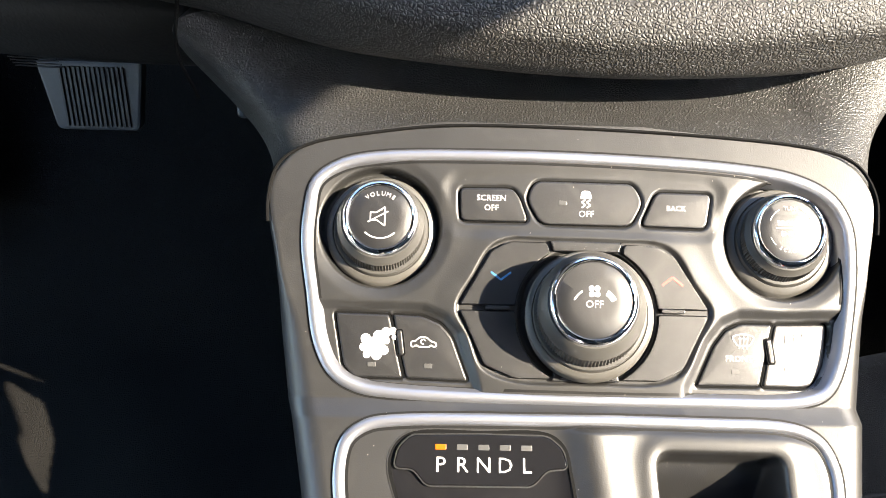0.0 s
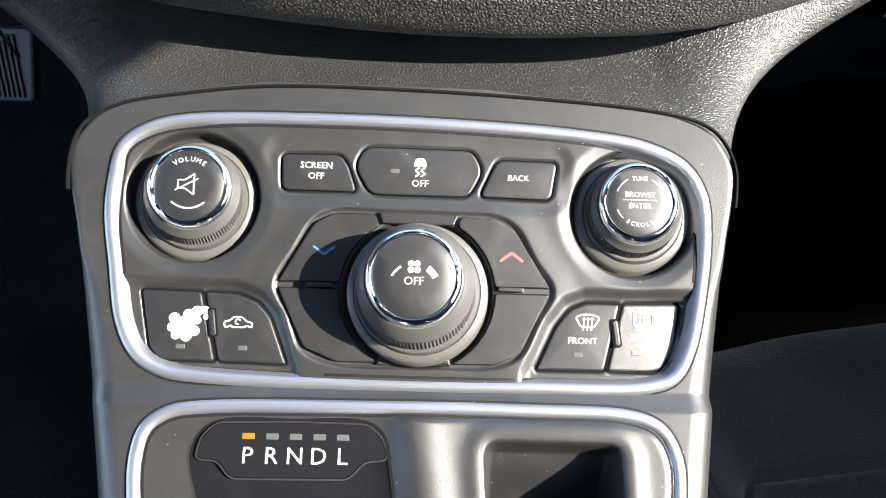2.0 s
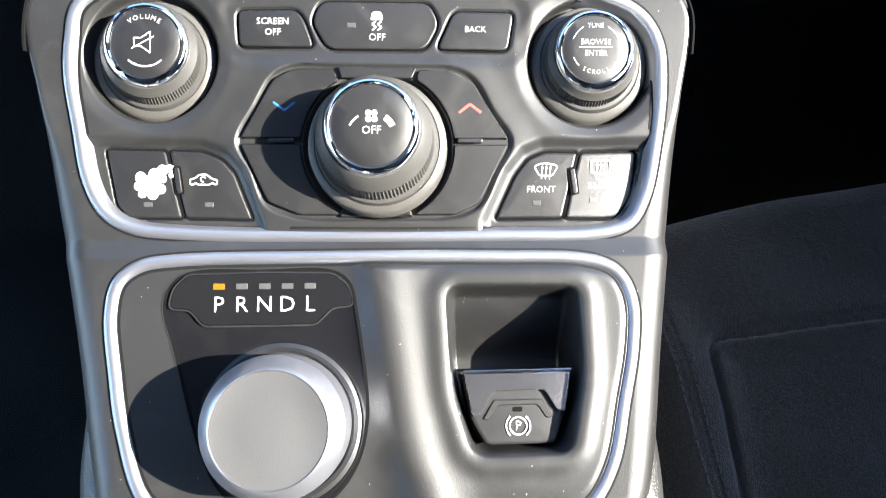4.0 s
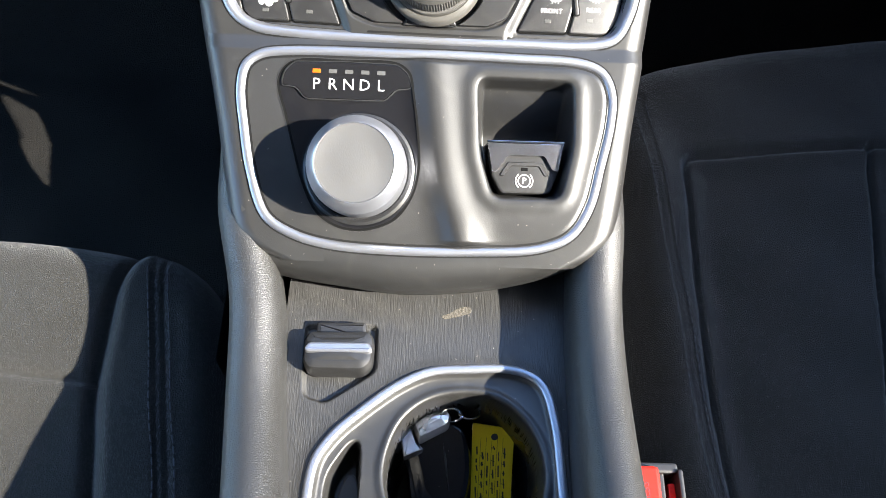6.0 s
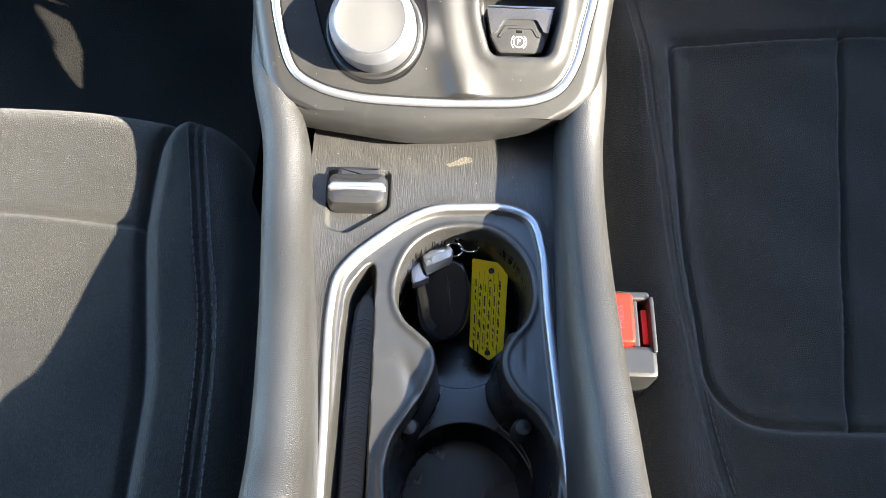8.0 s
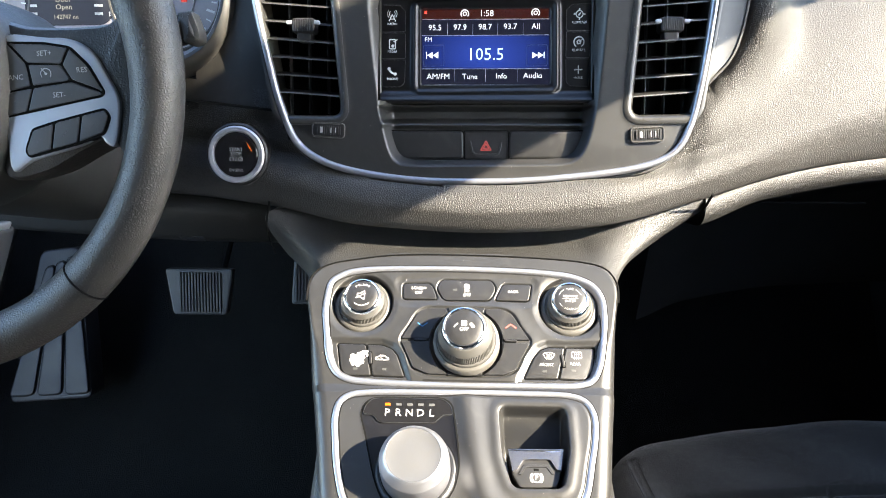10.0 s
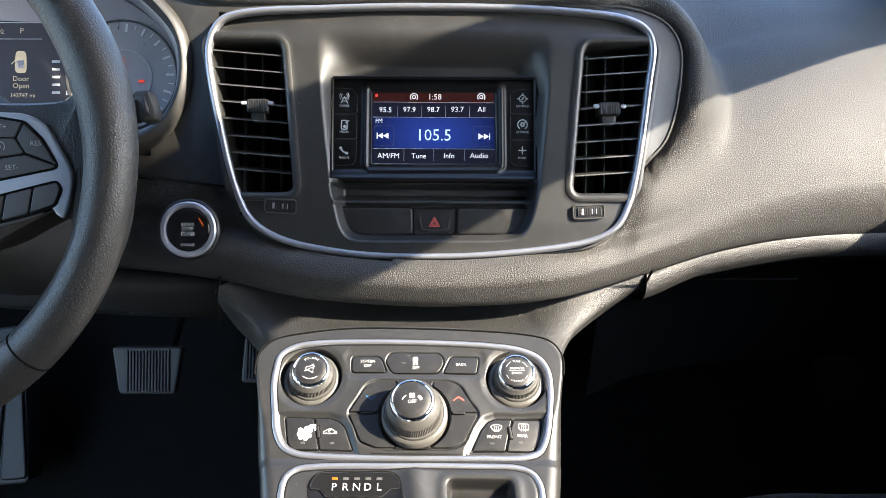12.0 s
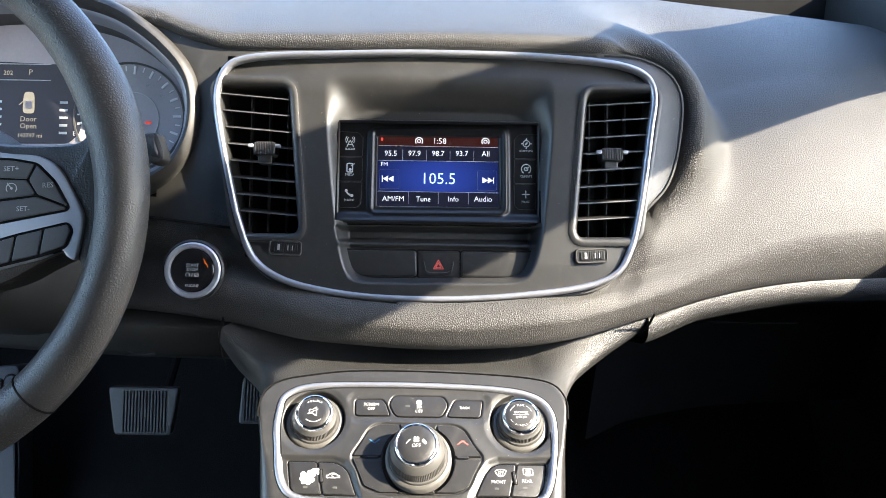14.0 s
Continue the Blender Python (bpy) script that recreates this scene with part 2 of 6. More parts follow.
def part(name, data, mat, parent, label="", fr=None, sharp=35):
    """data: (verts, faces) in the frame fr. One mesh object under parent."""
    verts, faces = data
    v = np.asarray(verts, float).reshape(-1, 3)
    if fr is not None:
        a = np.array(fr)
        v = v @ a[:3, :3].T + a[:3, 3]
    if parent is not None:
        v = v - np.array(top_of(parent).location)
    me = bpy.data.meshes.new(name)
    me.from_pydata(v.tolist(), [], [list(f) for f in faces])
    me.materials.append(mat)
    me.update()
    me.shade_smooth()
    me.set_sharp_from_angle(angle=radians(sharp))
    ob = new(name, me)
    ob.parent = parent
    if label:
        tagged(ob, label)
    return ob


def join(*datas):
    vs, fs = [], []
    k = 0
    for v, f in datas:
        v = np.asarray(v, float).reshape(-1, 3)
        vs.append(v)
        fs += [[i + k for i in q] for q in f]
        k += len(v)
    return np.vstack(vs), fs


def moved(data, m):
    a = np.array(m)
    return np.asarray(data[0], float) @ a[:3, :3].T + a[:3, 3], data[1]


def loop(pts, k=6):
    """A smooth closed curve through the points, with no bulge where their spacing changes."""
    p = np.asarray(pts, float)
    out = []
    n = len(p)
    for i in range(n):
        a, b, c, d = p[i - 1], p[i], p[(i + 1) % n], p[(i + 2) % n]
        t1 = np.linalg.norm(b - a) ** 0.5 + 1e-9
        t2 = t1 + np.linalg.norm(c - b) ** 0.5 + 1e-9
        t3 = t2 + np.linalg.norm(d - c) ** 0.5 + 1e-9
        for j in range(k):
            t = t1 + (t2 - t1) * j / k
            q1 = a + (b - a) * t / t1
            q2 = b + (c - b) * (t - t1) / (t2 - t1)
            q3 = c + (d - c) * (t - t2) / (t3 - t2)
            r1 = q1 + (q2 - q1) * t / t2
            r2 = q2 + (q3 - q2) * (t - t1) / (t3 - t1)
            out.append(r1 + (r2 - r1) * (t - t1) / (t2 - t1))
    return np.array(out)


def strand(pts, k=8):
    """A smooth open curve through the points."""
    p = np.asarray(pts, float)
    q = np.vstack([2 * p[0] - p[1], p, 2 * p[-1] - p[-2]])
    out = []
    for i in range(1, len(q) - 2):
        a, b, c, d = q[i - 1], q[i], q[i + 1], q[i + 2]
        for j in range(k):
            t = j / k
            out.append(0.5 * (2 * b + (c - a) * t + (2 * a - 5 * b + 4 * c - d) * t * t + (3 * b - a - 3 * c + d) * t ** 3))
    out.append(p[-1])
    return np.array(out)


def rounded(pts, r, k=5):
    """A polygon with its corners rounded."""
    p = [np.asarray(q, float) for q in pts]
    out = []
    for i in range(len(p)):
        a, b, c = p[i - 1], p[i], p[(i + 1) % len(p)]
        la, lc = np.linalg.norm(a - b), np.linalg.norm(c - b)
        ra, rc = min(r, la * 0.45), min(r, lc * 0.45)
        s, e = b + (a - b) / la * ra, b + (c - b) / lc * rc
        for j in range(k + 1):
            t = j / k
            out.append((1 - t) ** 2 * s + 2 * t * (1 - t) * b + t * t * e)
    return np.array(out)


def ccw(p):
    x, y = p[:, 0], p[:, 1]
    return p if np.sum(x * np.roll(y, -1) - np.roll(x, -1) * y) > 0 else p[::-1]


def outset(p, d):
    p = ccw(np.asarray(p, float))
    t = np.roll(p, -1, 0) - np.roll(p, 1, 0)
    t /= np.linalg.norm(t, axis=1)[:, None] + 1e-9
    return p + d * np.stack([t[:, 1], -t[:, 0]], 1)


def even(p, step):
    """The closed outline with its points set at even steps."""
    p = np.vstack([p, p[:1]])
    s = np.concatenate([[0], np.cumsum(np.hypot(*np.diff(p, axis=0).T))])
    t = np.linspace(0, s[-1], int(s[-1] / step) + 1)[:-1]
    return np.column_stack([np.interp(t, s, p[:, 0]), np.interp(t, s, p[:, 1])])


def at_h(p, h):
    p = np.asarray(p, float)
    return np.column_stack([p[:, :2], np.full(len(p), h) if np.isscalar(h) else h])


def loft(rows, closed=True, cap0=False, cap1=False):
    n = len(rows[0])
    v = np.vstack(rows)
    f = []
    for r in range(len(rows) - 1):
        for i in range(n if closed else n - 1):
            j = (i + 1) % n
            f.append((r * n + i, r * n + j, (r + 1) * n + j, (r + 1) * n + i))
    if cap0:
        f.append(tuple(range(n))[::-1])
    if cap1:
        f.append(tuple(range((len(rows) - 1) * n, len(rows) * n)))
    return v, f


def plate(outline, z0, z1, bev=0.4, bulge=0.0):
    """A slab over the outline, with softened upper edges."""
    p = ccw(np.asarray(outline, float))
    rows = [at_h(p, z0), at_h(p, z1 - bev), at_h(outset(p, -bev * 0.3), z1 - bev * 0.3), at_h(outset(p, -bev), z1), at_h(outset(p, -bev * 1.25), z1)]
    if bulge:
        c = p.mean(0)
        for s in (0.8, 0.5, 0.2):
            rows.append(at_h(c + (outset(p, -bev) - c) * s, z1 + bulge * (1 - s * s)))
    return loft(rows, True, True, True)


def band(path, prof, closed=True):
    """A section (out, up) swept along a flat closed path."""
    p = ccw(np.asarray(path, float))
    rows = [at_h(outset(p, o), h) for o, h in prof]
    v, f = loft(rows + [rows[0]], True)
    return v, [q[::-1] for q in f]


RINGPROF = [(-5.4, -6.0), (-4.2, -3.4), (-2.9, -0.6), (-2.3, 0.4), (-1.7, 1.1), (-0.6, 1.5), (0.6, 1.5), (1.7, 1.1), (2.3, 0.4), (2.3, -1.5)]


def lathe(prof, n=64, c=(0, 0), knurl=None):
    """prof: (radius, height); knurl: (first, last row, depth, ribs)."""
    rows = []
    for i, (r, h) in enumerate(prof):
        a = np.linspace(0, 2 * math.pi, n, endpoint=False)
        rr = np.full(n, float(r))
        if knurl and knurl[0] <= i <= knurl[1]:
            rr -= knurl[2] * (np.arange(n) % 2)
        rows.append(np.column_stack([c[0] + rr * np.cos(a), c[1] + rr * np.sin(a), np.full(n, h)]))
    return loft(rows, True, prof[0][0] > 0.01 and prof[0][1] > prof[-1][1], True)


def tube(path, r, n=10, closed=False):
    p = np.asarray(path, float)
    m = len(p)
    rows = []
    t = np.gradient(p, axis=0) if not closed else np.roll(p, -1, 0) - np.roll(p, 1, 0)
    up = np.array((0.13, 0.21, 0.97))
    for i in range(m):
        d = t[i] / (np.linalg.norm(t[i]) + 1e-9)
        a = np.cross(up, d)
        a /= np.linalg.norm(a) + 1e-9
        b = np.cross(d, a)
        ang = np.linspace(0, 2 * math.pi, n, endpoint=False)
        ri = r[i] if hasattr(r, "__len__") else r
        rows.append(p[i] + ri * (np.cos(ang)[:, None] * a + np.sin(ang)[:, None] * b))
    if closed:
        rows.append(rows[0])
    return loft(rows, True, not closed, not closed)


def box(x0, x1, y0, y1, z0, z1, bev=1.0):
    return plate(rounded([(x0, y0), (x1, y0), (x1, y1), (x0, y1)], bev, 2), z0, z1, bev * 0.7)


def bar(u0, v0, u1, v1, w, z0, z1):
    d = np.array((u1 - u0, v1 - v0), float)
    d /= np.linalg.norm(d)
    q = np.array((-d[1], d[0])) * w / 2
    a, b = np.array((u0, v0), float), np.array((u1, v1), float)
    return plate(np.array([a - q, b - q, b + q, a + q]), z0, z1, min(0.15, w * 0.2))


def disc(c, r, z0, z1, n=24, bev=0.2):
    a = np.linspace(0, 2 * math.pi, n, endpoint=False)
    return plate(np.column_stack([c[0] + r * np.cos(a), c[1] + r * np.sin(a)]), z0, z1, bev)


def arcpts(c, r, a0, a1, n=12):
    a = np.radians(np.linspace(a0, a1, n))
    return np.column_stack([c[0] + r * np.cos(a), c[1] + r * np.sin(a)])


def arcbar(c, r, a0, a1, w, z0, z1, n=10):
    return plate(np.vstack([arcpts(c, r + w / 2, a0, a1, n), arcpts(c, r - w / 2, a1, a0, n)]), z0, z1, 0.05)


def smooth(a, b, x):
    t = np.clip((x - a) / (b - a), 0, 1)
    return t * t * (3 - 2 * t)


def table(x, pts):
    """A smooth curve through (x, y) pairs that never overshoots."""
    xs, ys = np.array([p[0] for p in pts], float), np.array([p[1] for p in pts], float)
    d = np.diff(ys) / np.diff(xs)
    m = np.zeros(len(xs))
    m[0], m[-1] = d[0], d[-1]
    for i in range(1, len(xs) - 1):
        m[i] = 0 if d[i - 1] * d[i] <= 0 else 2 * d[i - 1] * d[i] / (d[i - 1] + d[i])
    x = np.clip(np.asarray(x, float), xs[0], xs[-1])
    k = np.clip(np.searchsorted(xs, x) - 1, 0, len(xs) - 2)
    h = xs[k + 1] - xs[k]
    t = (x - xs[k]) / h
    return ((1 + 2 * t) * (1 - t) ** 2 * ys[k] + t * (1 - t) ** 2 * h * m[k] + t * t * (3 - 2 * t) * ys[k + 1] + t * t * (t - 1) * h * m[k + 1])


def inside(poly, X, Y):
    """The distance to the outline, negative inside it."""
    p = np.asarray(poly, float)
    q = np.roll(p, -1, 0)
    d = np.full(X.shape, 1e9)
    win = np.zeros(X.shape, bool)
    for (x0, y0), (x1, y1) in zip(p, q):
        ex, ey = x1 - x0, y1 - y0
        t = np.clip(((X - x0) * ex + (Y - y0) * ey) / (ex * ex + ey * ey + 1e-12), 0, 1)
        d = np.minimum(d, (X - x0 - t * ex) ** 2 + (Y - y0 - t * ey) ** 2)
        if y0 != y1:
            win ^= ((y0 > Y) != (y1 > Y)) & (X < x0 + (Y - y0) * ex / (y1 - y0 if y1 != y0 else 1e-9))
    return np.where(win, -1, 1) * np.sqrt(d)


def field(u0, u1, v0, v1, step, height, keep=None):
    """A surface of heights over a grid; keep(U, V) says which cells stay."""
    us = np.linspace(u0, u1, int(round((u1 - u0) / step)) + 1)
    vs = np.linspace(v0, v1, int(round((v1 - v0) / step)) + 1)
    U, V = np.meshgrid(us, vs)
    Z = height(U, V)
    return sheet(np.stack([U, V, Z], -1), keep(U, V) if keep else None)


def pad(outline, z0, z1, edge=0.9, step=0.45):
    """A flat key over any outline, with rounded edges."""
    p = np.asarray(outline, float)
    (a, c), (b, d) = p.min(0) - 1, p.max(0) + 1
    return field(a, b, c, d, step, lambda U, V: z1 - (z1 - z0) * smooth(-edge, 0.1, inside(p, U, V)) ** 2, lambda U, V: inside(p, U, V) < 0.4)


def sheet(P, ok=None, cells=None):
    """A grid of points P[row, column] as quads; ok marks the points, cells the quads that stay."""
    r, c = P.shape[:2]
    idx = np.arange(r * c).reshape(r, c)
    q = np.stack([idx[:-1, :-1], idx[:-1, 1:], idx[1:, 1:], idx[1:, :-1]], -1).reshape(-1, 4)
    if ok is not None:
        o = ok.reshape(-1)
        q = q[o[q].all(1) & (True if cells is None else cells.reshape(-1))]
        used = np.zeros(r * c, bool)
        used[q.reshape(-1)] = True
        renum = np.cumsum(used) - 1
        return P.reshape(-1, 3)[used], renum[q].tolist()
    return P.reshape(-1, 3), q.tolist()


def text(name, words, size, u, v, h, fr, mat, parent, label="", turn=0, align="CENTER", width=1.0):
    """Raised lettering, size its capital height in mm, centred on (u, v)."""
    cu = bpy.data.curves.new("lettering", "FONT")
    cu.body, cu.size, cu.align_x, cu.align_y, cu.extrude = words, size * 1.38, align, "CENTER", 0.06
    cu.resolution_u, cu.offset = 2, -0.003 * size
    ob = new("lettering_source", cu)
    me = bpy.data.meshes.new_from_object(ob.evaluated_get(bpy.context.evaluated_depsgraph_get()))
    bpy.data.objects.remove(ob)
    v3 = np.array([tuple(x.co) for x in me.vertices]).reshape(-1, 3)
    f = [tuple(q.vertices) for q in me.polygons]
    bpy.data.meshes.remove(me)
    a = radians(turn)
    x, y = v3[:, 0] * width, v3[:, 1]
    v3 = np.column_stack([u + x * math.cos(a) - y * math.sin(a), v + x * math.sin(a) + y * math.cos(a), h + v3[:, 2]])
    return part(name, (v3, f), mat, parent, label, fr)


# ---- the setting: floor, walls and roof of the car ----
def setting(name, data, mat, label, category, fr=FW):
    return tagged(part(name, data, mat, None, "", fr), label, category, kind="structure")


def floor_height(X, Y):
    z = -20 + 0.0 * X + 310 * smooth(530, 930, Y)
    z = z + 250 * np.exp(-((X - 70) / 95.0) ** 4)
    return z + 3 * np.sin(X * 0.031) * np.sin(Y * 0.027)


setting("floor", field(-720, 720, -1300, 950, 12, floor_height), CARPET, "black carpet on the car floor and tunnel", "floor")
setting("ground", field(-30000, 30000, -30000, 30000, 1500, lambda X, Y: -320 + 0.0 * X), CONCRETE, "grey concrete ground outside the car", "ground")
FYZ = basis((0.70, 0, 0), (0, 1, 0), (0, 0, 1))
# passenger side: door below the glass, roof rail and pillar above it
setting("wall_right", plate(np.array([(-1300, 0), (950, 0), (950, 560), (640, 735), (420, 690), (330, 671), (200, 655), (-60, 635), (-250, 625), (-1300, 620)]), 0, 40, 2), BODY,
        "dark passenger door below its open window", "door", FYZ)
# no rear window is cut behind the front one, to keep fill light out
setting("wall_right_top", plate(np.array([(950, 560), (950, 850), (800, 882), (660, 938), (602, 962), (551, 990), (507, 1028), (400, 1068), (285, 1108), (196, 1122), (165, 1154), (111, 1190), (0, 1260), (-1300, 1260), (-1300, 620), (-620, 626), (-600, 1060), (-160, 1075),
                                          (-40, 1060), (60, 1022), (270, 953), (333, 916), (414, 872), (640, 740)]), 0, 40, 2), BODY,
        "dark roof rail and front pillar over the passenger window", "pillar", FYZ)
FYZL = basis((-0.74, 0, 0), (0, 1, 0), (0, 0, 1))
# front of the door opening is narrowed to darken the footwell
setting("wall_left_top", plate(np.array([(950, -20), (950, 760), (600, 905), (300, 1075), (0, 1260), (-1300, 1260), (-1300, -20), (-560, -20), (-560, 640), (-600, 1100), (-100, 1130), (300, 1000), (600, 760), (470, 560), (430, -20)]), 0, 40, 2), BODY,
        "dark door frame round the open driver's door", "door frame", FYZL)
# unseen panel added to hold side light off the seats
setting("wall_left", plate(np.array([(-700, 0), (-380, 0), (-380, 500), (-420, 760), (-440, 1130), (-700, 1130)]), 50, 90, 2), BODY,
        "unseen dark panel added to shade the seats", "pillar", FYZL)
setting("ceiling", plate(np.array([(-740, -1300), (740, -1300), (740, 0), (700, 20), (560, 95), (400, 165), (200, 205), (0, 215), (-200, 205), (-400, 165), (-560, 95), (-740, 0)]), 1255, 1290, 2), TRIMCLOTH, "grey cloth headliner", "ceiling")
setting("wall_front", plate(np.array([(-740, 935), (740, 935), (740, 970), (-740, 970)]), 0, 868, 2), BLACK, "dark bulkhead below the windscreen", "wall")
# unseen windowless wall, added to cut fill light from behind
setting("wall_rear", plate(np.array([(-740, -1330), (740, -1330), (740, -1300), (-740, -1300)]), 0, 1255, 2), BODY, "unseen dark wall added to keep light out at the back", "wall")

# ---- dashboard ----

def ring_of(pts, k=6):
    return ccw(loop(pts, k))


DASH = (0.0836, 0.349, 0.662)
BEZEL = ring_of([(-202, 62), (-200, 80), (-192, 94), (-176, 101), (-92, 107), (0, 109.5), (114, 107), (172, 100), (190, 91), (196.5, 76), (193, 40), (184, -30),
              (176, -66), (165, -87), (142, -99.5), (65, -111.5), (-7, -115), (-78, -112), (-139, -99), (-164, -82), (-177, -55), (-190, -5)], 6)
POD_IN = ring_of([(-206, 62), (-204, 84), (-195, 100), (-178, 108), (-92, 113), (0, 116), (114, 115), (180, 113), (211, 100), (225, 79), (225, 40), (213.5, -7),
               (185, -42), (169, -88), (148, -105), (66, -117), (-7, -121), (-80, -118), (-142, -105), (-168, -86), (-182, -58), (-195, -5)], 6)
CL = (-400, 52)
CLUSTER_HALF = [(172, 54), (167, 27), (149, 0), (96, -20), (0, -24), (50, 161), (96, 149), (122, 134), (144, 116), (161, 97), (169, 80)]
CLUSTER_RIM = ring_of([(CL[0] + x, y) for x, y in CLUSTER_HALF[:5]] + [(CL[0] - x, y) for x, y in CLUSTER_HALF[3::-1]] + [(CL[0] - x, y) for x, y in CLUSTER_HALF[:4:-1]]
                      + [(CL[0], 165)] + [(CL[0] + x, y) for x, y in CLUSTER_HALF[5:]], 5)


def dash_profile(u):
    """Rows (height up the face, towards the cabin) of the dashboard skin at u, from under the lip to the windscreen."""
    vlow = table(u, [(-640, -120), (-300, -125), (-193, -135), (-112, -150), (0, -156), (65, -154), (116, -148), (190, -131), (270, -106), (322, -95), (410, -87), (620, -82)])
    vr = table(u, [(-640, -95), (-300, -100), (-190, -112), (-100, -132), (0, -139), (110, -131), (218, -106), (322, -62), (410, -47), (620, -38)])
    nr = table(u, [(-640, -70), (-320, -40), (-190, -8), (-90, 12), (0, 16), (90, 10), (190, -22), (270, -42), (410, -62), (620, -110)])
    vt = table(u, [(-640, 150), (-320, 152), (-267, 143), (-231, 129), (-195, 120), (-100, 119), (10, 121), (171, 121), (215, 118), (260, 112), (330, 112), (620, 110)])
    side = float(smooth(190, 260, u))
    nt = float(table(u, [(-640, -60), (-320, -28), (-200, -8), (0, 2), (150, 0), (215, -22), (330, -120), (620, -190)]))
    mid = float(table(u, [(-640, -70), (-320, -45), (-200, -14), (0, -4), (180, -12), (235, -48), (330, -74), (620, -130)]))
    drop = max(13.0, 0.58 * float(vr - vlow))
    rows = [(vlow + 10, nr - 130), (vlow, nr - 60), (vlow - 4, nr - drop - 13), (vlow - 2, nr - drop), (vr - 0.45 * (vr - vlow), nr - 0.27 * drop), (vr, nr), (vr + 12, nr - 3 - 2 * side),
            (vr + 24, nr - 12 + 2 * side), (vr + 45, 0.5 * (nr + mid) - 4), (0.5 * (vr + vt) + 20, mid), (vt - 14, nt - 5), (vt - 7.5, nt - 5.5), (vt - 5.5, nt - 1.5),
            (vt + 2, nt + 1.5), (vt + 13, nt - 9)]
    # the passenger side has no brow: one broad roll from the ridge to the top
    roll = [(0, 0), (12, 0.5), (26, 2.5), (48, 8), (80, 20), (112, 36), (136, 52), (156, 68), (174, 86), (190, 104)]
    for i, (a, b) in enumerate(roll):
        v, n = rows[5 + i]
        rows[5 + i] = (v + (vr + a - v) * side, n + (nr - b - n) * side)
    # over the brow and on to the windscreen
    vt, nt = rows[-1][0] - 14, rows[-1][1] + 20
    end_z = float(table(u, [(-640, 812), (-200, 834), (0, 838), (250, 838), (400, 826), (560, 812), (660, 800)]))
    y0, z0 = 349 + 0.316 * (vt + 14) - 0.949 * (nt - 20), 662 + 0.949 * (vt + 14) + 0.316 * (nt - 20)
    for t in (0.15, 0.4, 0.7, 1.0):
        y, z = y0 + (880 - y0) * t, z0 + (end_z - z0) * (1 - (1 - t) ** 2)
        rows.append((0.316 * (y - 349) + 0.949 * (z - 662), -0.949 * (y - 349) + 0.316 * (z - 662)))
    return strand(rows, 5)


def dashboard():
    ob = thing("dashboard", DASH, "black grained soft-touch dashboard with a rolled lower lip", "dashboard")
    us = np.linspace(-640, 640, 321)
    P = np.stack([np.column_stack([np.full(len(r), u), r]) for u, r in ((u, dash_profile(u)) for u in us)], 1)
    # even out the sweep beside the bezel
    k = np.hanning(45)[:, None, None, None] / np.hanning(45).sum()
    wide = np.concatenate([np.repeat(P[:, :1], 22, 1), P, np.repeat(P[:, -1:], 22, 1)], 1)
    soft = sum(k[i] * wide[:, i:i + P.shape[1]] for i in range(45))
    w = smooth(115, 185, us)[None, :, None]
    P[..., 1:] = P[..., 1:] * (1 - w) + soft[..., 1:] * w
    ok = (inside(outset(BEZEL, 2), P[..., 0], P[..., 1]) > 0) & (inside(outset(CLUSTER_RIM, -6), P[..., 0], P[..., 1]) > 0)
    ok |= P[..., 2] < -100
    # valley round the outer end of the pod
    far = inside(POD_IN, P[..., 0], P[..., 1])
    lift = (1 - smooth(10, 75, far)) * smooth(115, 225, P[..., 0]) * smooth(-40, 40, P[..., 1]) * (1 - smooth(150, 230, -P[..., 2])) * (far > -30)
    P[..., 2] += np.maximum(-14 - P[..., 2], 0) * lift
    near = 1 - smooth(1, 27, inside(POD_IN, P[..., 0], P[..., 1]))
    gap = 1 - smooth(0, 8, inside(POD_IN, P[..., 0], P[..., 1]))
    P[..., 2] -= (13 * near + 28 * gap) * smooth(150, 195, P[..., 0]) * (P[..., 2] > -100)
    # smooth fascia between the padded top roll and the seam below the gauges
    rows = np.arange(P.shape[0])[:, None] + 0 * P[..., 0]
    smooth_face = (rows < 56) & (P[..., 1] > -50) & (P[..., 0] < 172) & (P[..., 2] > -100)
    face = smooth_face[:-1, :-1]
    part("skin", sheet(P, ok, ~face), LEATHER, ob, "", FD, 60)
    part("fascia", sheet(P, ok, face), FASCIA, ob, "smooth dark fascia round the bezel", FD, 60)
    # pod frame round the centre bezel
    a, e, b, c = outset(POD_IN, 1.5), outset(POD_IN, 0), outset(POD_IN, -4), outset(BEZEL, 0.5)
    part("pod_frame", loft([at_h(a, -80), at_h(a, -46), at_h(0.8 * a + 0.2 * e, -40), at_h(0.45 * a + 0.55 * e, -28), at_h(0.12 * a + 0.88 * e, -15), at_h(e, -11), at_h(outset(POD_IN, -0.8), -8), at_h(outset(POD_IN, -2.5), -7), at_h(b, -7.2), at_h(0.4 * b + 0.6 * c, -4), at_h(c, -2.5), at_h(c, -50)]),
         PLASTIC, ob, "smooth black frame round the centre bezel", FD)
    part("pod_edge", band(outset(POD_IN, -2.0), [(-0.9, -8), (-0.8, -5.8), (0.8, -5.8), (1.0, -8)]), KNOB_SKIRT, ob, "thin grey line on the frame", FD)
    # seams of the lower driver side
    part("seam", join(bar(-262, -44, -186, -53, 2.2, -17, -9), bar(-262, -44, -420, -30, 2.2, -40, -12)), BLACK, ob, "", FD)
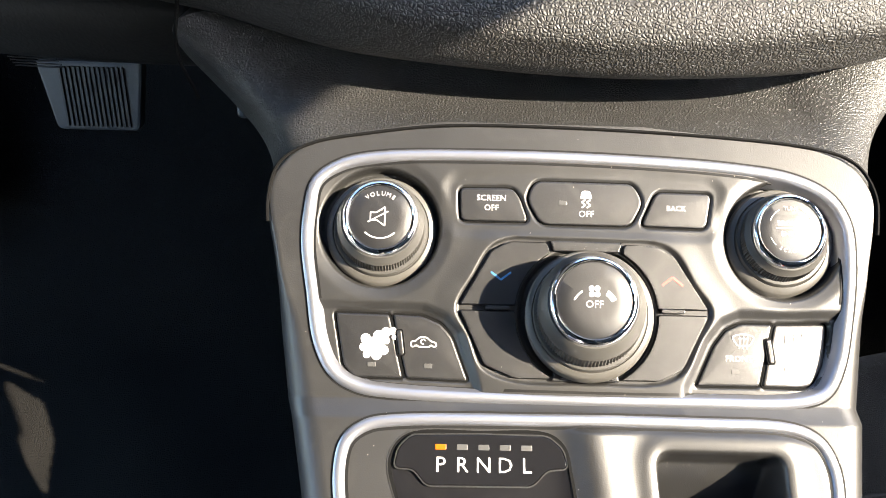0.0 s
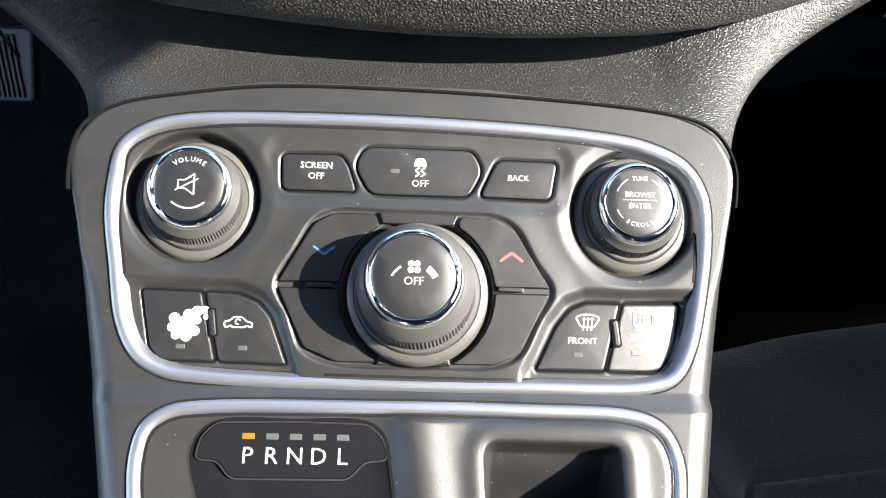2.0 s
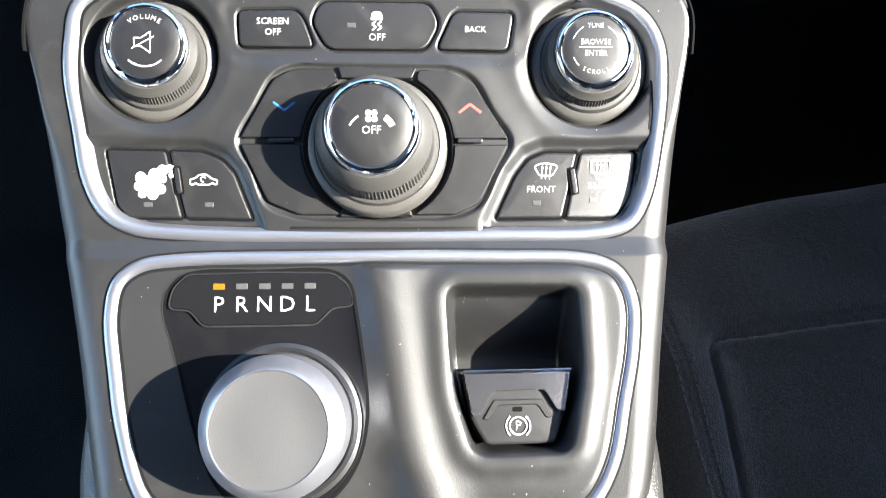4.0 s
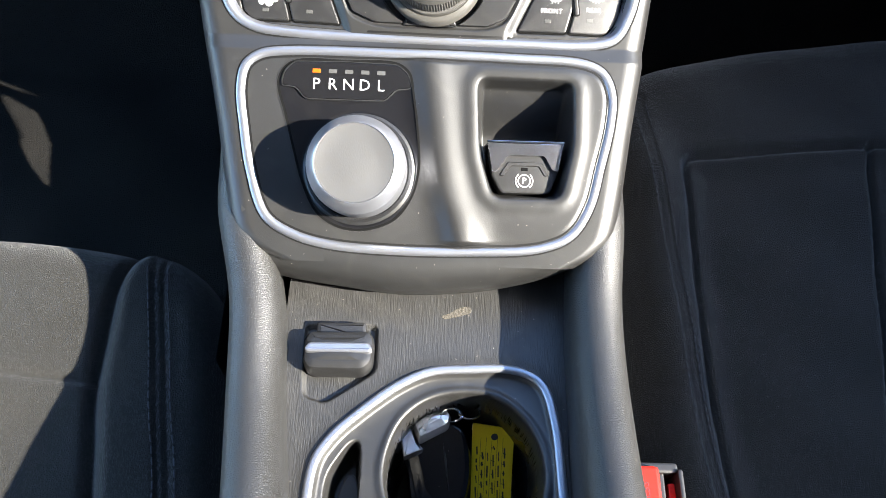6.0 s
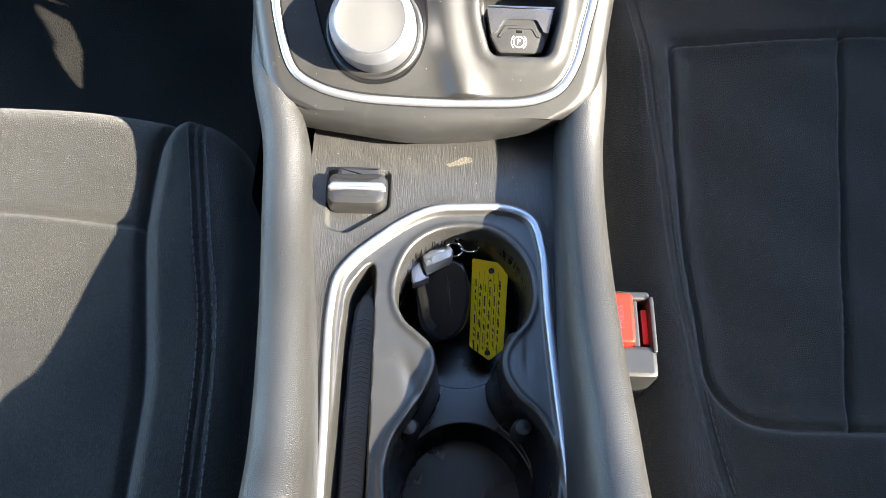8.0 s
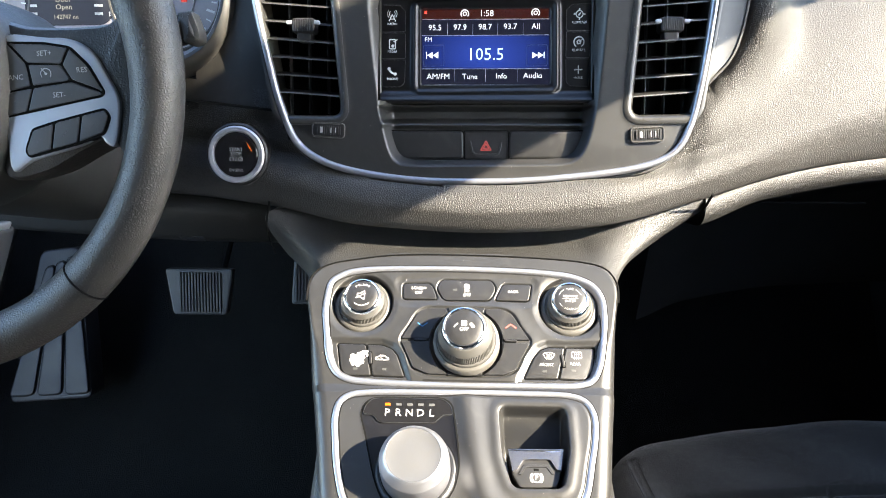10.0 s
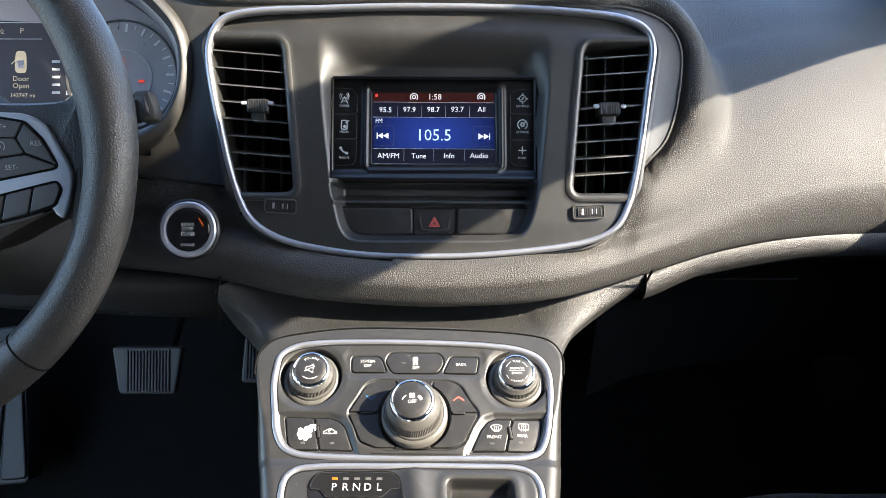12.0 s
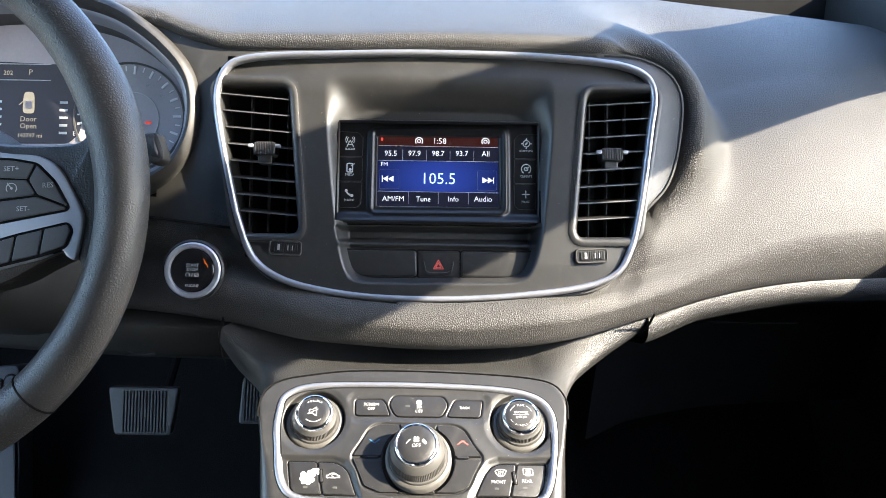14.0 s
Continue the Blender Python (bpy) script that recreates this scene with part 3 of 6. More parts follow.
    part("seam", tube(np.column_stack([np.full(12, 204.0), np.linspace(-142, -126, 12), np.linspace(-50, -22, 12)]), 1.2, 6), BLACK, ob, "", FD)
    return ob


dash = dashboard()


def lower_trim():
    """The collar that flares from the climate panel up to the lip, and the panels beside it."""
    ob = thing("console_collar", (0.066, 0.30, 0.49), "black grained collar flaring from the console to the dashboard", "trim")
    a = np.array(FH)
    hw = strand([(-122, -50), (-127, -20), (-132, 6), (-134, 26), (-130, 42), (-117, 51), (-95, 56), (-54, 61), (10, 61), (69, 58.5), (104, 55), (122, 49), (130.5, 36), (131, 20), (127, -6), (123, -30), (120, -50)], 8)
    hin = np.column_stack([hw * np.array((0.972, 0.96)), np.full(len(hw), -0.8)]) @ a[:3, :3].T + a[:3, 3]
    part("seam", tube(np.column_stack([hw * 0.99, np.full(len(hw), 0.1)])[20:106], 0.8, 6), BLACK, ob, "", FH)
    d = np.array(FD)
    ow = strand([(-142, -278, 50), (-149, -247, 24), (-154, -222, 2), (-165, -204, -46), (-191, -184, -56), (-200, -146, -24), (-150, -140, -40), (-54, -146, -50), (0, -148, -52), (60, -146, -50), (110, -140, -45), (180, -124, -46),
                 (206, -138, -52), (178, -166, -78), (148, -185, -57), (132, -205, -26), (107, -276, 52)], 8)
    out = ow @ d[:3, :3].T + d[:3, 3]
    hin, out = hin[18:108], out[18:108]
    rows = []
    for t in np.linspace(0, 1, 14):
        p = hin + (out - hin) * t
        dip = math.sin(math.pi * t)
        p = p + np.array((0, 0.012 * dip, -0.010 * dip))
        p[:, 0] -= 0.016 * dip * smooth(0.165, 0.20, p[:, 0])
        rows.append(p)
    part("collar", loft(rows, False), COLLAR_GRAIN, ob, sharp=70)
    low = out + np.array((0, 0.14, -0.04))
    part("side_panel", loft([out[16:54], 0.5 * (out + low)[16:54] + np.array((0, 0.01, 0)), low[16:54]], False), LEATHER_FINE, ob, "dark panel below the collar")
    part("seam", tube(strand([(-196, -134, -21), (-199, -158, -21), (-195, -184, -34)], 8), 0.9, 6), BLACK, ob, "", FD)
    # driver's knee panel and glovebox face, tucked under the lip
    for name, u0, u1, lab in (("knee_panel", -640, -200, "dark knee panel under the dashboard"), ("glovebox", 205, 640, "glovebox door, deep shade put into its dark colour")):
        us = np.linspace(u0, u1, 60)
        P = []
        for u in us:
            lo, n0 = float(table(u, [(-640, -120), (-193, -132), (190, -128), (270, -103), (410, -84), (640, -80)])), float(table(u, [(-640, -110), (-190, -36), (190, -70), (410, -105), (640, -150)]))
            if name == "knee_panel":
                P.append(strand([(u, lo + 8, n0 - 20), (u, lo - 12, n0 - 4), (u, lo - 34, n0 - 16), (u, lo - 45, n0 - 34), (u, lo - 48, n0 - 90), (u, lo - 40, n0 - 240)], 6))
            else:
                nb = float(table(u, [(190, -36), (270, -60), (410, -83), (640, -131)]))
                P.append(strand([(u, lo + 10, nb - 26), (u, lo - 2, nb - 12), (u, lo - 7, nb - 5), (u, lo - 17, nb - 5), (u, lo - 26, nb - 12), (u, lo - 32, nb - 32), (u, lo - 34, nb - 110), (u, lo - 50, nb - 210), (u, lo - 180, nb - 300)], 6))
        P = np.stack(P, 1)
        # lower door darker than its lit rolled top: deep shade put into colour
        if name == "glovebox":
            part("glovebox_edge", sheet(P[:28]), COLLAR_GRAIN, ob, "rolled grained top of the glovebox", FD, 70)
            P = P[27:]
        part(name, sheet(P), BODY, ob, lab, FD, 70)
    part("knee_grille", moved(join(*[bar(-12 + i * 1.5, 2.6 - i * 1.5, 12 + i * 1.5, 2.0 - i * 1.5, 0.5, 0, 0.8) for i in range(4)]), pose(-280, -172, -48, -40)), PLASTIC_DARK, ob, "small slotted grille", FD)
    part("glovebox_catch", moved(join(box(-12, 14, -3, 3, 0, 3, 1), box(-60, 90, -9, -7, -2, 1, 0.5)), pose(305, -131, -140)), BLACK, ob, "", FD)
    return ob


lower_trim()

# ---- climate and radio control panel ----
HRING = ring_of([(-115, 22), (-112.5, 34), (-103, 41.5), (-88, 45.5), (-30, 47.5), (30, 46.5), (68, 44.3), (93, 40.5), (108.5, 33), (115.5, 22), (117, 6),
              (114, -22), (110, -40), (104, -50.5), (93, -54.6), (50, -55.6), (-6, -55.6), (-76, -54), (-92, -51.8), (-102, -46), (-108.5, -34), (-112.5, -12), (-115.5, 8)], 6)
VOL, TUNE, FAN = (-84.8, 15.2), (88.8, 13.6), (3.2, -20.2)


def arc_edge(c, r, p, q, n=9):
    """Points of the circle from the bearing of p to that of q."""
    a0, a1 = math.atan2(p[1] - c[1], p[0] - c[0]), math.atan2(q[1] - c[1], q[0] - c[0])
    d = (a1 - a0 + math.pi) % (2 * math.pi) - math.pi
    return [(c[0] + r * math.cos(a0 + d * i / n), c[1] + r * math.sin(a0 + d * i / n)) for i in range(n + 1)]


SCR = rounded([(-51.4, 33.4), (-28.5, 33.8), (-25, 29.5), (-21.2, 18.6), (-50.8, 18.6)], 3.2)
ESC = rounded([(-19, 37.2), (23.8, 37.0), (28.2, 28.5), (22.5, 17.8), (-16.5, 17.8), (-22.8, 29)], 4)
BCK = rounded([(33.5, 33.6), (57.8, 33.3), (55.2, 17.6), (26.4, 18.0)], 3.4)
L1 = rounded([(-102.6, -21.0), (-79.6, -21.4), (-73.2, -48.2), (-94, -48.0), (-98.5, -43)], 1.8)
L2 = rounded([(-78.6, -21.4), (-66, -21.8), (-58, -25), (-53, -30.5), (-46, -48.9), (-72.2, -48.2)], 1.8)
R1 = rounded([(49.6, -49.0), (57.5, -32), (63, -25), (69.5, -22.2), (83.2, -22.3), (76.8, -48.8)], 1.8)
R2 = rounded([(84.2, -22.3), (108.0, -21.6), (105.8, -40), (99.7, -48.2), (94, -49), (77.8, -48.8)], 1.8)
QLU = even(rounded([(-51.2, -17.4), (-37.5, 6.8), (-29.6, 10.8), (-13.4, 10.8)] + arc_edge(FAN, 29.6, (-12.0, 6.0), (-27.0, -17.4)), 2.0, 5), 0.8)
QLL = even(rounded([(-51.2, -18.6), (-40.2, -42.3), (-27.5, -47.6), (-12.8, -47.8)] + arc_edge(FAN, 29.6, (-11.0, -46.0), (-27.0, -18.6)), 2.0, 5), 0.8)
QRU = even(rounded([(55.8, -17.8), (41.0, 5.8), (33.0, 10.0), (19.0, 10.6)] + arc_edge(FAN, 29.6, (18.0, 6.0), (33.0, -17.8)), 2.0, 5), 0.8)
QRL = even(rounded([(55.8, -19.0), (43.8, -42.9), (33.5, -47.8), (17.5, -47.8)] + arc_edge(FAN, 29.6, (16.0, -46.0), (33.0, -19.0)), 2.0, 5), 0.8)
HEX = ring_of([(-53, -18), (-46, -4), (-38.5, 8.5), (-30, 12.6), (-13, 12.8), (18, 12.6), (34, 11.8), (42.5, 7), (50, -6), (57.5, -18), (51, -32), (45, -44), (34.5, -49.4), (2, -50), (-28, -49.4), (-41.5, -43.6), (-47, -31)], 4)
LCORNER = np.array([(-125, -19.5), (-80, -19.9), (-66, -20.2), (-57, -23.5), (-51.3, -29.5), (-44, -52), (-44, -70), (-125, -70)])
RCORNER = np.array([(125, -20), (84, -20.6), (69, -20.6), (62, -23.6), (56, -31), (47.5, -50), (47.5, -70), (125, -70)])


def climate_height(U, V):
    h = 0.6 - 0.00006 * (U - 2) ** 2
    for c, r0, r1, dep in ((VOL, 24.4, 26.2, 6.0), (TUNE, 24.4, 26.2, 6.0)):
        r = np.hypot(U - c[0], V - c[1])
        h = h - 1.2 * (1 - smooth(25, 32, r))
        h = h - dep * (1 - smooth(r0, r1, r))
    r = np.hypot(U - FAN[0], V - FAN[1])
    for poly, dep, soft in ((LCORNER, 2.6, 4.0), (RCORNER, 2.6, 5.0)):
        h = h - dep * (1 - smooth(-0.5, soft, inside(poly, U, V)))
    h = h + 0.7 * (1 - smooth(-2.0, 10.0, inside(HEX, U, V))) - 1.6 * (1 - smooth(-1.6, -0.6, inside(HEX, U, V)))
    h = h - 3.0 * (1 - smooth(27.5, 29.5, r))
    strip = inside(rounded([(-57, 38), (-19, 41), (25, 41), (62, 38), (60, 14), (-55, 14)], 8), U, V)
    h = h - 0.8 * (1 - smooth(-2, 4, strip))
    for p in (SCR, ESC, BCK, L1, L2, R1, R2):
        h = h - (1.6 + (0.10 * np.clip(U - 80, 0, 40) if p is R2 else 0)) * (1 - smooth(0.1, 0.9, inside(p, U, V)))
    return h


def knob(owner, name, c, base_r, r, top_r, foot, top, icon, lab, lean=(0.0, 0.3)):
    """A control knob, leaning a little up its panel: grey base ring, ribbed skirt, chrome edge, soft cap."""
    f = foot
    shear = Matrix(((1, 0, lean[0], c[0] - lean[0] * foot), (0, 1, lean[1], c[1] - lean[1] * foot), (0, 0, 1, 0), (0, 0, 0, 1)))
    F = FH @ shear
    c = (0, 0)
    kb = part(name, lathe([(base_r, f - 5), (base_r, f - 0.8), (base_r - 0.9, f + 0.2), (r + 1.3, f + 0.7), (r + 0.9, f + 0.2), (r + 0.9, f - 3)], 64, c), GREY_RING, owner, lab, F)
    mid = f + 0.52 * (top - f)
    part("skirt", lathe([(r + 0.9, f - 4), (r + 0.9, f + 0.9), (r + 0.4, f + 1.8), (r - 0.6, f + 2.0), (r - 1.3, mid), (r - 1.0, mid + 0.3), (0.5 * (r + top_r), top - 4.2), (top_r + 1.0, top - 2.6), (top_r + 0.2, top - 3.0)], 192, c, (3, 4, 0.55, 96)), KNOB_SKIRT, kb, "grey ribbed skirt", F)
    part("chrome_edge", lathe([(top_r + 0.4, top - 5), (top_r + 0.5, top - 2.4), (top_r + 0.1, top - 1.0), (top_r - 0.7, top - 0.2), (top_r - 1.4, top), (top_r - 1.9, top - 0.4), (top_r - 2.1, top - 1.4)], 72, c), CHROME, kb, "polished chrome edge", F)
    part("cap", lathe([(top_r - 2.0, top - 2.5), (top_r - 2.2, top - 0.9), (top_r - 2.8, top - 0.5), (top_r * 0.5, top - 0.2), (0.4, top - 0.1)], 56, c), BUTTON, kb, "", F)
    icon(kb, c, top, F)
    return kb


def climate_panel():
    ob = thing("climate_panel", (0.066, 0.230, 0.455), "charcoal climate and audio control panel with three knobs", "control panel")
    part("panel", field(-118, 119, -57, 49, 0.7, climate_height, lambda U, V: inside(HRING, U, V) < 1.0), PLASTIC, ob, "", FH, 70)
    part("trim_ring", band(HRING, RINGPROF), SATIN, ob, "satin silver trim round the panel", FH)
    line = outset(HRING, -3.3)
    lift = climate_height(line[:, 0], line[:, 1])
    part("joint", loft([at_h(outset(line, o), lift + e) for o, e in ((0.8, -2), (0.6, 0.15), (-0.5, 0.15), (-0.6, -2))]), JOINT, ob, "dark dusty joint inside the trim", FH)
    part("outer_joint", band(outset(HRING, 2.75), [(-0.6, -2), (-0.55, 0.1), (0.4, 0.1), (0.5, -2)]), JOINT, ob, "dark dusty joint outside the trim", FH)
    z = -0.9

    def key(poly, name="button", lift=1.0, mat=BUTTON, lab="", low=-3.2):
        return part(name, plate(outset(poly, -0.35), low, z + lift, 0.7, 0.25), mat, ob, lab, FH)

    for poly, hh in ((SCR, -1.25), (ESC, -1.25), (BCK, -1.25), (L1, -2.4), (L2, -2.4), (R1, -2.4)):
        part("key_gap", plate(outset(poly, 0.45), -6, hh, 0.1), BLACK, ob, "dark gap round a key", FH)
    FR = FH @ pose(80, 0, -1.6, 0, 5.5, 0) @ pose(-80, 0, 1.6)
    part("key_gap", plate(outset(R2, 0.45), -6, -2.4, 0.1), BLACK, ob, "dark gap round a key", FR)
    k = key(SCR, lab="screen off button")
    text("lettering", "SCREEN", 2.6, -37.5, 28.8, z + 1.3, FH, WHITE, k)
    text("lettering", "OFF", 2.6, -37.5, 24.6, z + 1.3, FH, WHITE, k)
    k = key(ESC, lab="stability control button")
    text("lettering", "OFF", 2.8, 3.2, 22.8, z + 1.3, FH, WHITE, k)
    top = z + 1.3
    skid = join(plate(rounded([(0.6, 29.6), (5.6, 29.6), (5.2, 32.0), (4.4, 33.0), (1.8, 33.0), (1.0, 32.0)], 0.5, 2), top, top + 0.1, 0.03),
                *[bar(2.0 + d + s * 0.8, 29.2 - i * 1.2, 2.0 + d - s * 0.8, 28.0 - i * 1.2, 0.6, top, top + 0.1) for d in (0, 2.2) for i, s in enumerate((1, -1, 1))])
    part("icon", skid, WHITE, k, "white skidding car icon", FH)
    part("indicator_lamp", box(-8.6, -5.2, 26.6, 28.4, top - 0.3, top + 0.1, 0.2), LAMP_OFF, k, "", FH)
    k = key(BCK, lab="back button")
    text("lettering", "BACK", 2.4, 42.0, 26.2, top, FH, WHITE, k)
    # four temperature and fan keys round the knob
    for q in (QLU, QLL, QRU, QRL):
        k = part("rocker_key", pad(outset(q, -0.2), -2, 1.5, 0.7), BUTTON, ob, "black rocker key beside the fan knob", FH)
        if q is QLU:
            part("icon", join(bar(-37.4, -3.0, -33.2, -6.2, 0.9, 1.4, 1.6), bar(-33.2, -6.2, -29.0, -3.0, 0.9, 1.4, 1.6)), BLUE, k, "blue down arrow", FH)
        if q is QRU:
            part("icon", join(bar(35.2, -7.0, 39.6, -3.6, 1.1, 1.4, 1.6), bar(39.6, -3.6, 44.0, -7.0, 1.1, 1.4, 1.6)), RED, k, "red up arrow", FH)
    for u0, u1 in ((-39.5, -29.5), (34.6, 44.5)):
        part("divider", plate(rounded([(u0, -17.1), (u1, -17.1), (u1, -18.9), (u0, -18.9)], 0.5, 2), 0, 2.0, 0.4), BUTTON, ob, "", FH)
    part("bridge_key", plate(rounded([(-12.6, 11), (18.4, 10.8), (17.0, 6.5), (-11, 6.5)], 0.5, 2), -1, 1.3, 0.6), BUTTON, ob, "", FH)
    part("bridge_key", plate(rounded([(-12.0, -48), (16.8, -48), (15.6, -43.5), (-10.6, -43.5)], 0.5, 2), -1, 1.3, 0.6), BUTTON, ob, "", FH)
    # lower corner keys
    kk = [part("corner_key", plate(outset(p, -0.3), -5, -1.6, 0.8, 0.3), BUTTON, ob, lab, FR if p is R2 else FH)
          for p, lab in ((L1, "corner key with its mark worn to a white patch"), (L2, "air recirculation key"), (R1, "front defrost key"), (R2, "rear defrost key"))]
    t = -1.25
    lobes = [(-85.2, -34.6, 4.4), (-89.2, -32.0, 2.6), (-90.0, -35.4, 2.2), (-88.6, -38.4, 2.0), (-84.6, -38.6, 2.6), (-81.6, -36.6, 2.4), (-84.0, -30.6, 2.6), (-80.8, -29.2, 2.5), (-78.0, -28.6, 1.9), (-77.4, -31.2, 1.3), (-80.8, -32.6, 1.9)]
    part("worn_patch", join(*[disc((u, v), 0.82 * r, t - 0.4, t + 0.06 + 0.01 * i, 22, 0.05) for i, (u, v, r) in enumerate(lobes)]), WORN, kk[0], "white worn patch", FH)
    for k, u, v in ((kk[0], -86.5, -42.6), (kk[1], -63.0, -42.8), (kk[2], 66.4, -42.6), (kk[3], 89.6, -41.4)):
        part("indicator_lamp", box(u - 1.7, u + 1.7, v - 0.9, v + 0.9, t - 0.4, t + 0.08, 0.2), LAMP_OFF, k, "", FR if k is kk[3] else FH)
    car = np.array((-65.0, -33.2)) + 0.86 * np.array([(-6.0, -2.0), (-4.6, -2.0), (-3.6, -1.0), (-2.6, -2.0), (2.8, -2.0), (3.8, -1.0), (4.8, -2.0), (6.0, -1.8), (6.2, 0.0), (3.6, 0.7), (1.4, 2.6), (-2.0, 2.6), (-3.8, 0.9), (-6.2, 0.4)])
    part("icon", join(band(even(rounded(car, 0.5, 2), 0.4), [(-0.3, t), (-0.3, t + 0.1), (0.3, t + 0.1), (0.3, t)]), arcbar((-65.2, -32.8), 1.0, 20, 290, 0.45, t, t + 0.1)), WHITE, kk[1], "white car outline icon", FH)
    text("lettering", "FRONT", 2.6, 68.2, -37.2, t, FH, WHITE, kk[2])
    text("lettering", "REAR", 2.6, 91.4, -35.8, t, FR, WHITE, kk[3])

    def screen_icon(c, shape, k):
        u, v = c
        o = np.array([(u + x, v + y) for x, y in shape])
        part("icon", join(band(even(rounded(o, 0.9, 3), 0.4), [(-0.28, t), (-0.28, t + 0.1), (0.28, t + 0.1), (0.28, t)]),
                          *[bar(u + d - 0.2, v - 3.2, u + d + 0.2, v + 1.2, 0.5, t, t + 0.1) for d in (-1.6, 0, 1.6)],
                          *[plate(np.array([(u + d - 0.5, v + 1.0), (u + d + 0.9, v + 1.0), (u + d + 0.2, v + 2.2)]), t, t + 0.1, 0.02) for d in (-1.6, 0, 1.6)]), WHITE, k, "white defrost icon", FR if k is kk[3] else FH)

    screen_icon((70.2, -29.8), [(-4.8, 1.8), (-2.6, 2.8), (0, 3.1), (2.6, 2.8), (4.8, 1.8), (2.6, -1.9), (-2.6, -1.9)], kk[2])
    screen_icon((92.6, -28.6), [(-4.0, 3.0), (4.0, 3.0), (4.2, -2.0), (-3.8, -2.0)], kk[3])
    for u, v in ((-75.6, -33.5), (80.6, -34.0)):
        part("divider", plate(rounded([(u - 1.0, v + 5), (u + 1.2, v + 5.4), (u + 2.6, v - 4.6), (u + 0.4, v - 5)], 1.0, 3), -4, -0.6, 0.5), BUTTON, ob, "", FH)
        part("key_gap", plate(rounded([(u - 1.7, v + 5.6), (u + 1.8, v + 6), (u + 3.3, v - 5.2), (u - 0.2, v - 5.6)], 1.2, 3), -4, -1.1, 0.1), BLACK, ob, "dark gap round a key", FH)

    def vol_icon(kb, c, top, F):
        h = top - 0.15
        for i, ch in enumerate("VOLUME"):
            a = 90 + 34 - i * 13.6
            text("lettering", ch, 1.9, c[0] + 9.6 * math.cos(radians(a)), c[1] + 9.6 * math.sin(radians(a)), h, F, WHITE, kb, turn=a - 90)
        u, v = c
        part("icon", join(bar(u - 4, v + 1.6, u - 4, v - 1.6, 0.5, h, h + 0.1), bar(u - 4, v + 1.6, u - 1.4, v + 1.6, 0.5, h, h + 0.1), bar(u - 4, v - 1.6, u - 1.4, v - 1.6, 0.5, h, h + 0.1),
                          bar(u - 1.4, v + 1.6, u + 2, v + 4, 0.5, h, h + 0.1), bar(u - 1.4, v - 1.6, u + 2, v - 4, 0.5, h, h + 0.1), bar(u + 2, v + 4, u + 2, v - 4, 0.5, h, h + 0.1),
                          bar(u - 5, v - 2.4, u + 3.4, v + 2.2, 0.5, h, h + 0.1), arcbar(c, 9.2, 228, 312, 0.6, h, h + 0.1)), WHITE, kb, "white muted speaker icon", F)

    def tune_icon(kb, c, top, F):
        h = top - 0.15
        text("lettering", "BROWSE", 2.2, c[0], c[1] + 2.4, h, F, WHITE, kb)
        text("lettering", "ENTER", 2.2, c[0], c[1] - 2.0, h, F, WHITE, kb)
        part("icon", join(bar(c[0] - 6.6, c[1] + 0.4, c[0] + 6.6, c[1] + 0.4, 0.35, h, h + 0.1), arcbar(c, 9.6, 22, 60, 0.4, h, h + 0.1), arcbar(c, 9.6, 120, 158, 0.4, h, h + 0.1),
                          arcbar(c, 9.6, 202, 225, 0.4, h, h + 0.1), arcbar(c, 9.6, 315, 338, 0.4, h, h + 0.1)), WHITE, kb, "", F)
        text("lettering", "TUNE", 1.8, c[0], c[1] + 8.8, h, F, WHITE, kb)
        for i, ch in enumerate("SCROLL"):
            a = 270 - 30 + i * 12
            text("lettering", ch, 1.7, c[0] + 9.4 * math.cos(radians(a)), c[1] + 9.4 * math.sin(radians(a)), h, F, WHITE, kb, turn=a + 90)

    def fan_icon(kb, c, top, F):
        h = top - 0.15
        u, v = c
        text("lettering", "OFF", 3.0, u, v - 2.0, h, F, WHITE, kb)
        part("icon", join(*[disc((u + 1.6 * math.cos(a), v + 3.2 + 1.6 * math.sin(a)), 1.15, h, h + 0.1, 12, 0.05) for a in (0.8, 2.37, 3.94, 5.5)],
                          arcbar((u, v - 4.5), 9.0, 122, 152, 0.7, h, h + 0.1), plate(np.vstack([arcpts((u, v - 4.5), 9.9, 56, 28, 8), arcpts((u, v - 4.5), 7.6, 28, 56, 8)]), h, h + 0.1, 0.05)), WHITE, kb, "white fan icon", F)

    knob(ob, "volume_knob", (-84.4, 14.4), 23.4, 19.4, 15.4, -4.0, 8, vol_icon, "volume knob with a grey base ring", (0.0, 0.34))
    knob(ob, "tune_knob", (88.8, 13.8), 23.4, 19.2, 15.4, -4.0, 7, tune_icon, "tuning knob with a grey base ring", (0.0, 0.34))
    knob(ob, "fan_knob", FAN, 26.8, 22.9, 17.4, 7, 23.8, fan_icon, "large fan knob with a grey base ring", (-0.1, 0.3))
    return ob


climate_panel()

# ---- shifter panel ----
SRING = ring_of([(-106.5, 26), (-104, 38), (-96.5, 43.8), (-84, 46), (-27, 47), (37, 46.8), (78, 45), (88, 40), (93, 29), (92.5, 12), (88, -10), (82.5, -33), (73, -48), (56, -55.5), (18, -58.5), (-24, -59),
              (-56, -57), (-76, -52), (-91, -42.5), (-100, -18), (-104, 4)], 6)
INSET = ring_of([(-86.5, 29), (-83.5, 37), (-77, 41), (-50, 41.6), (-23, 41.2), (-16.5, 36), (-13.8, 24), (-10.5, 0), (-10, -14), (-13.5, -30), (-22, -42), (-33, -47.2), (-43.5, -48.6), (-54, -46.4), (-64, -39.5), (-71.5, -25), (-77.5, -5), (-82, 12)], 5)
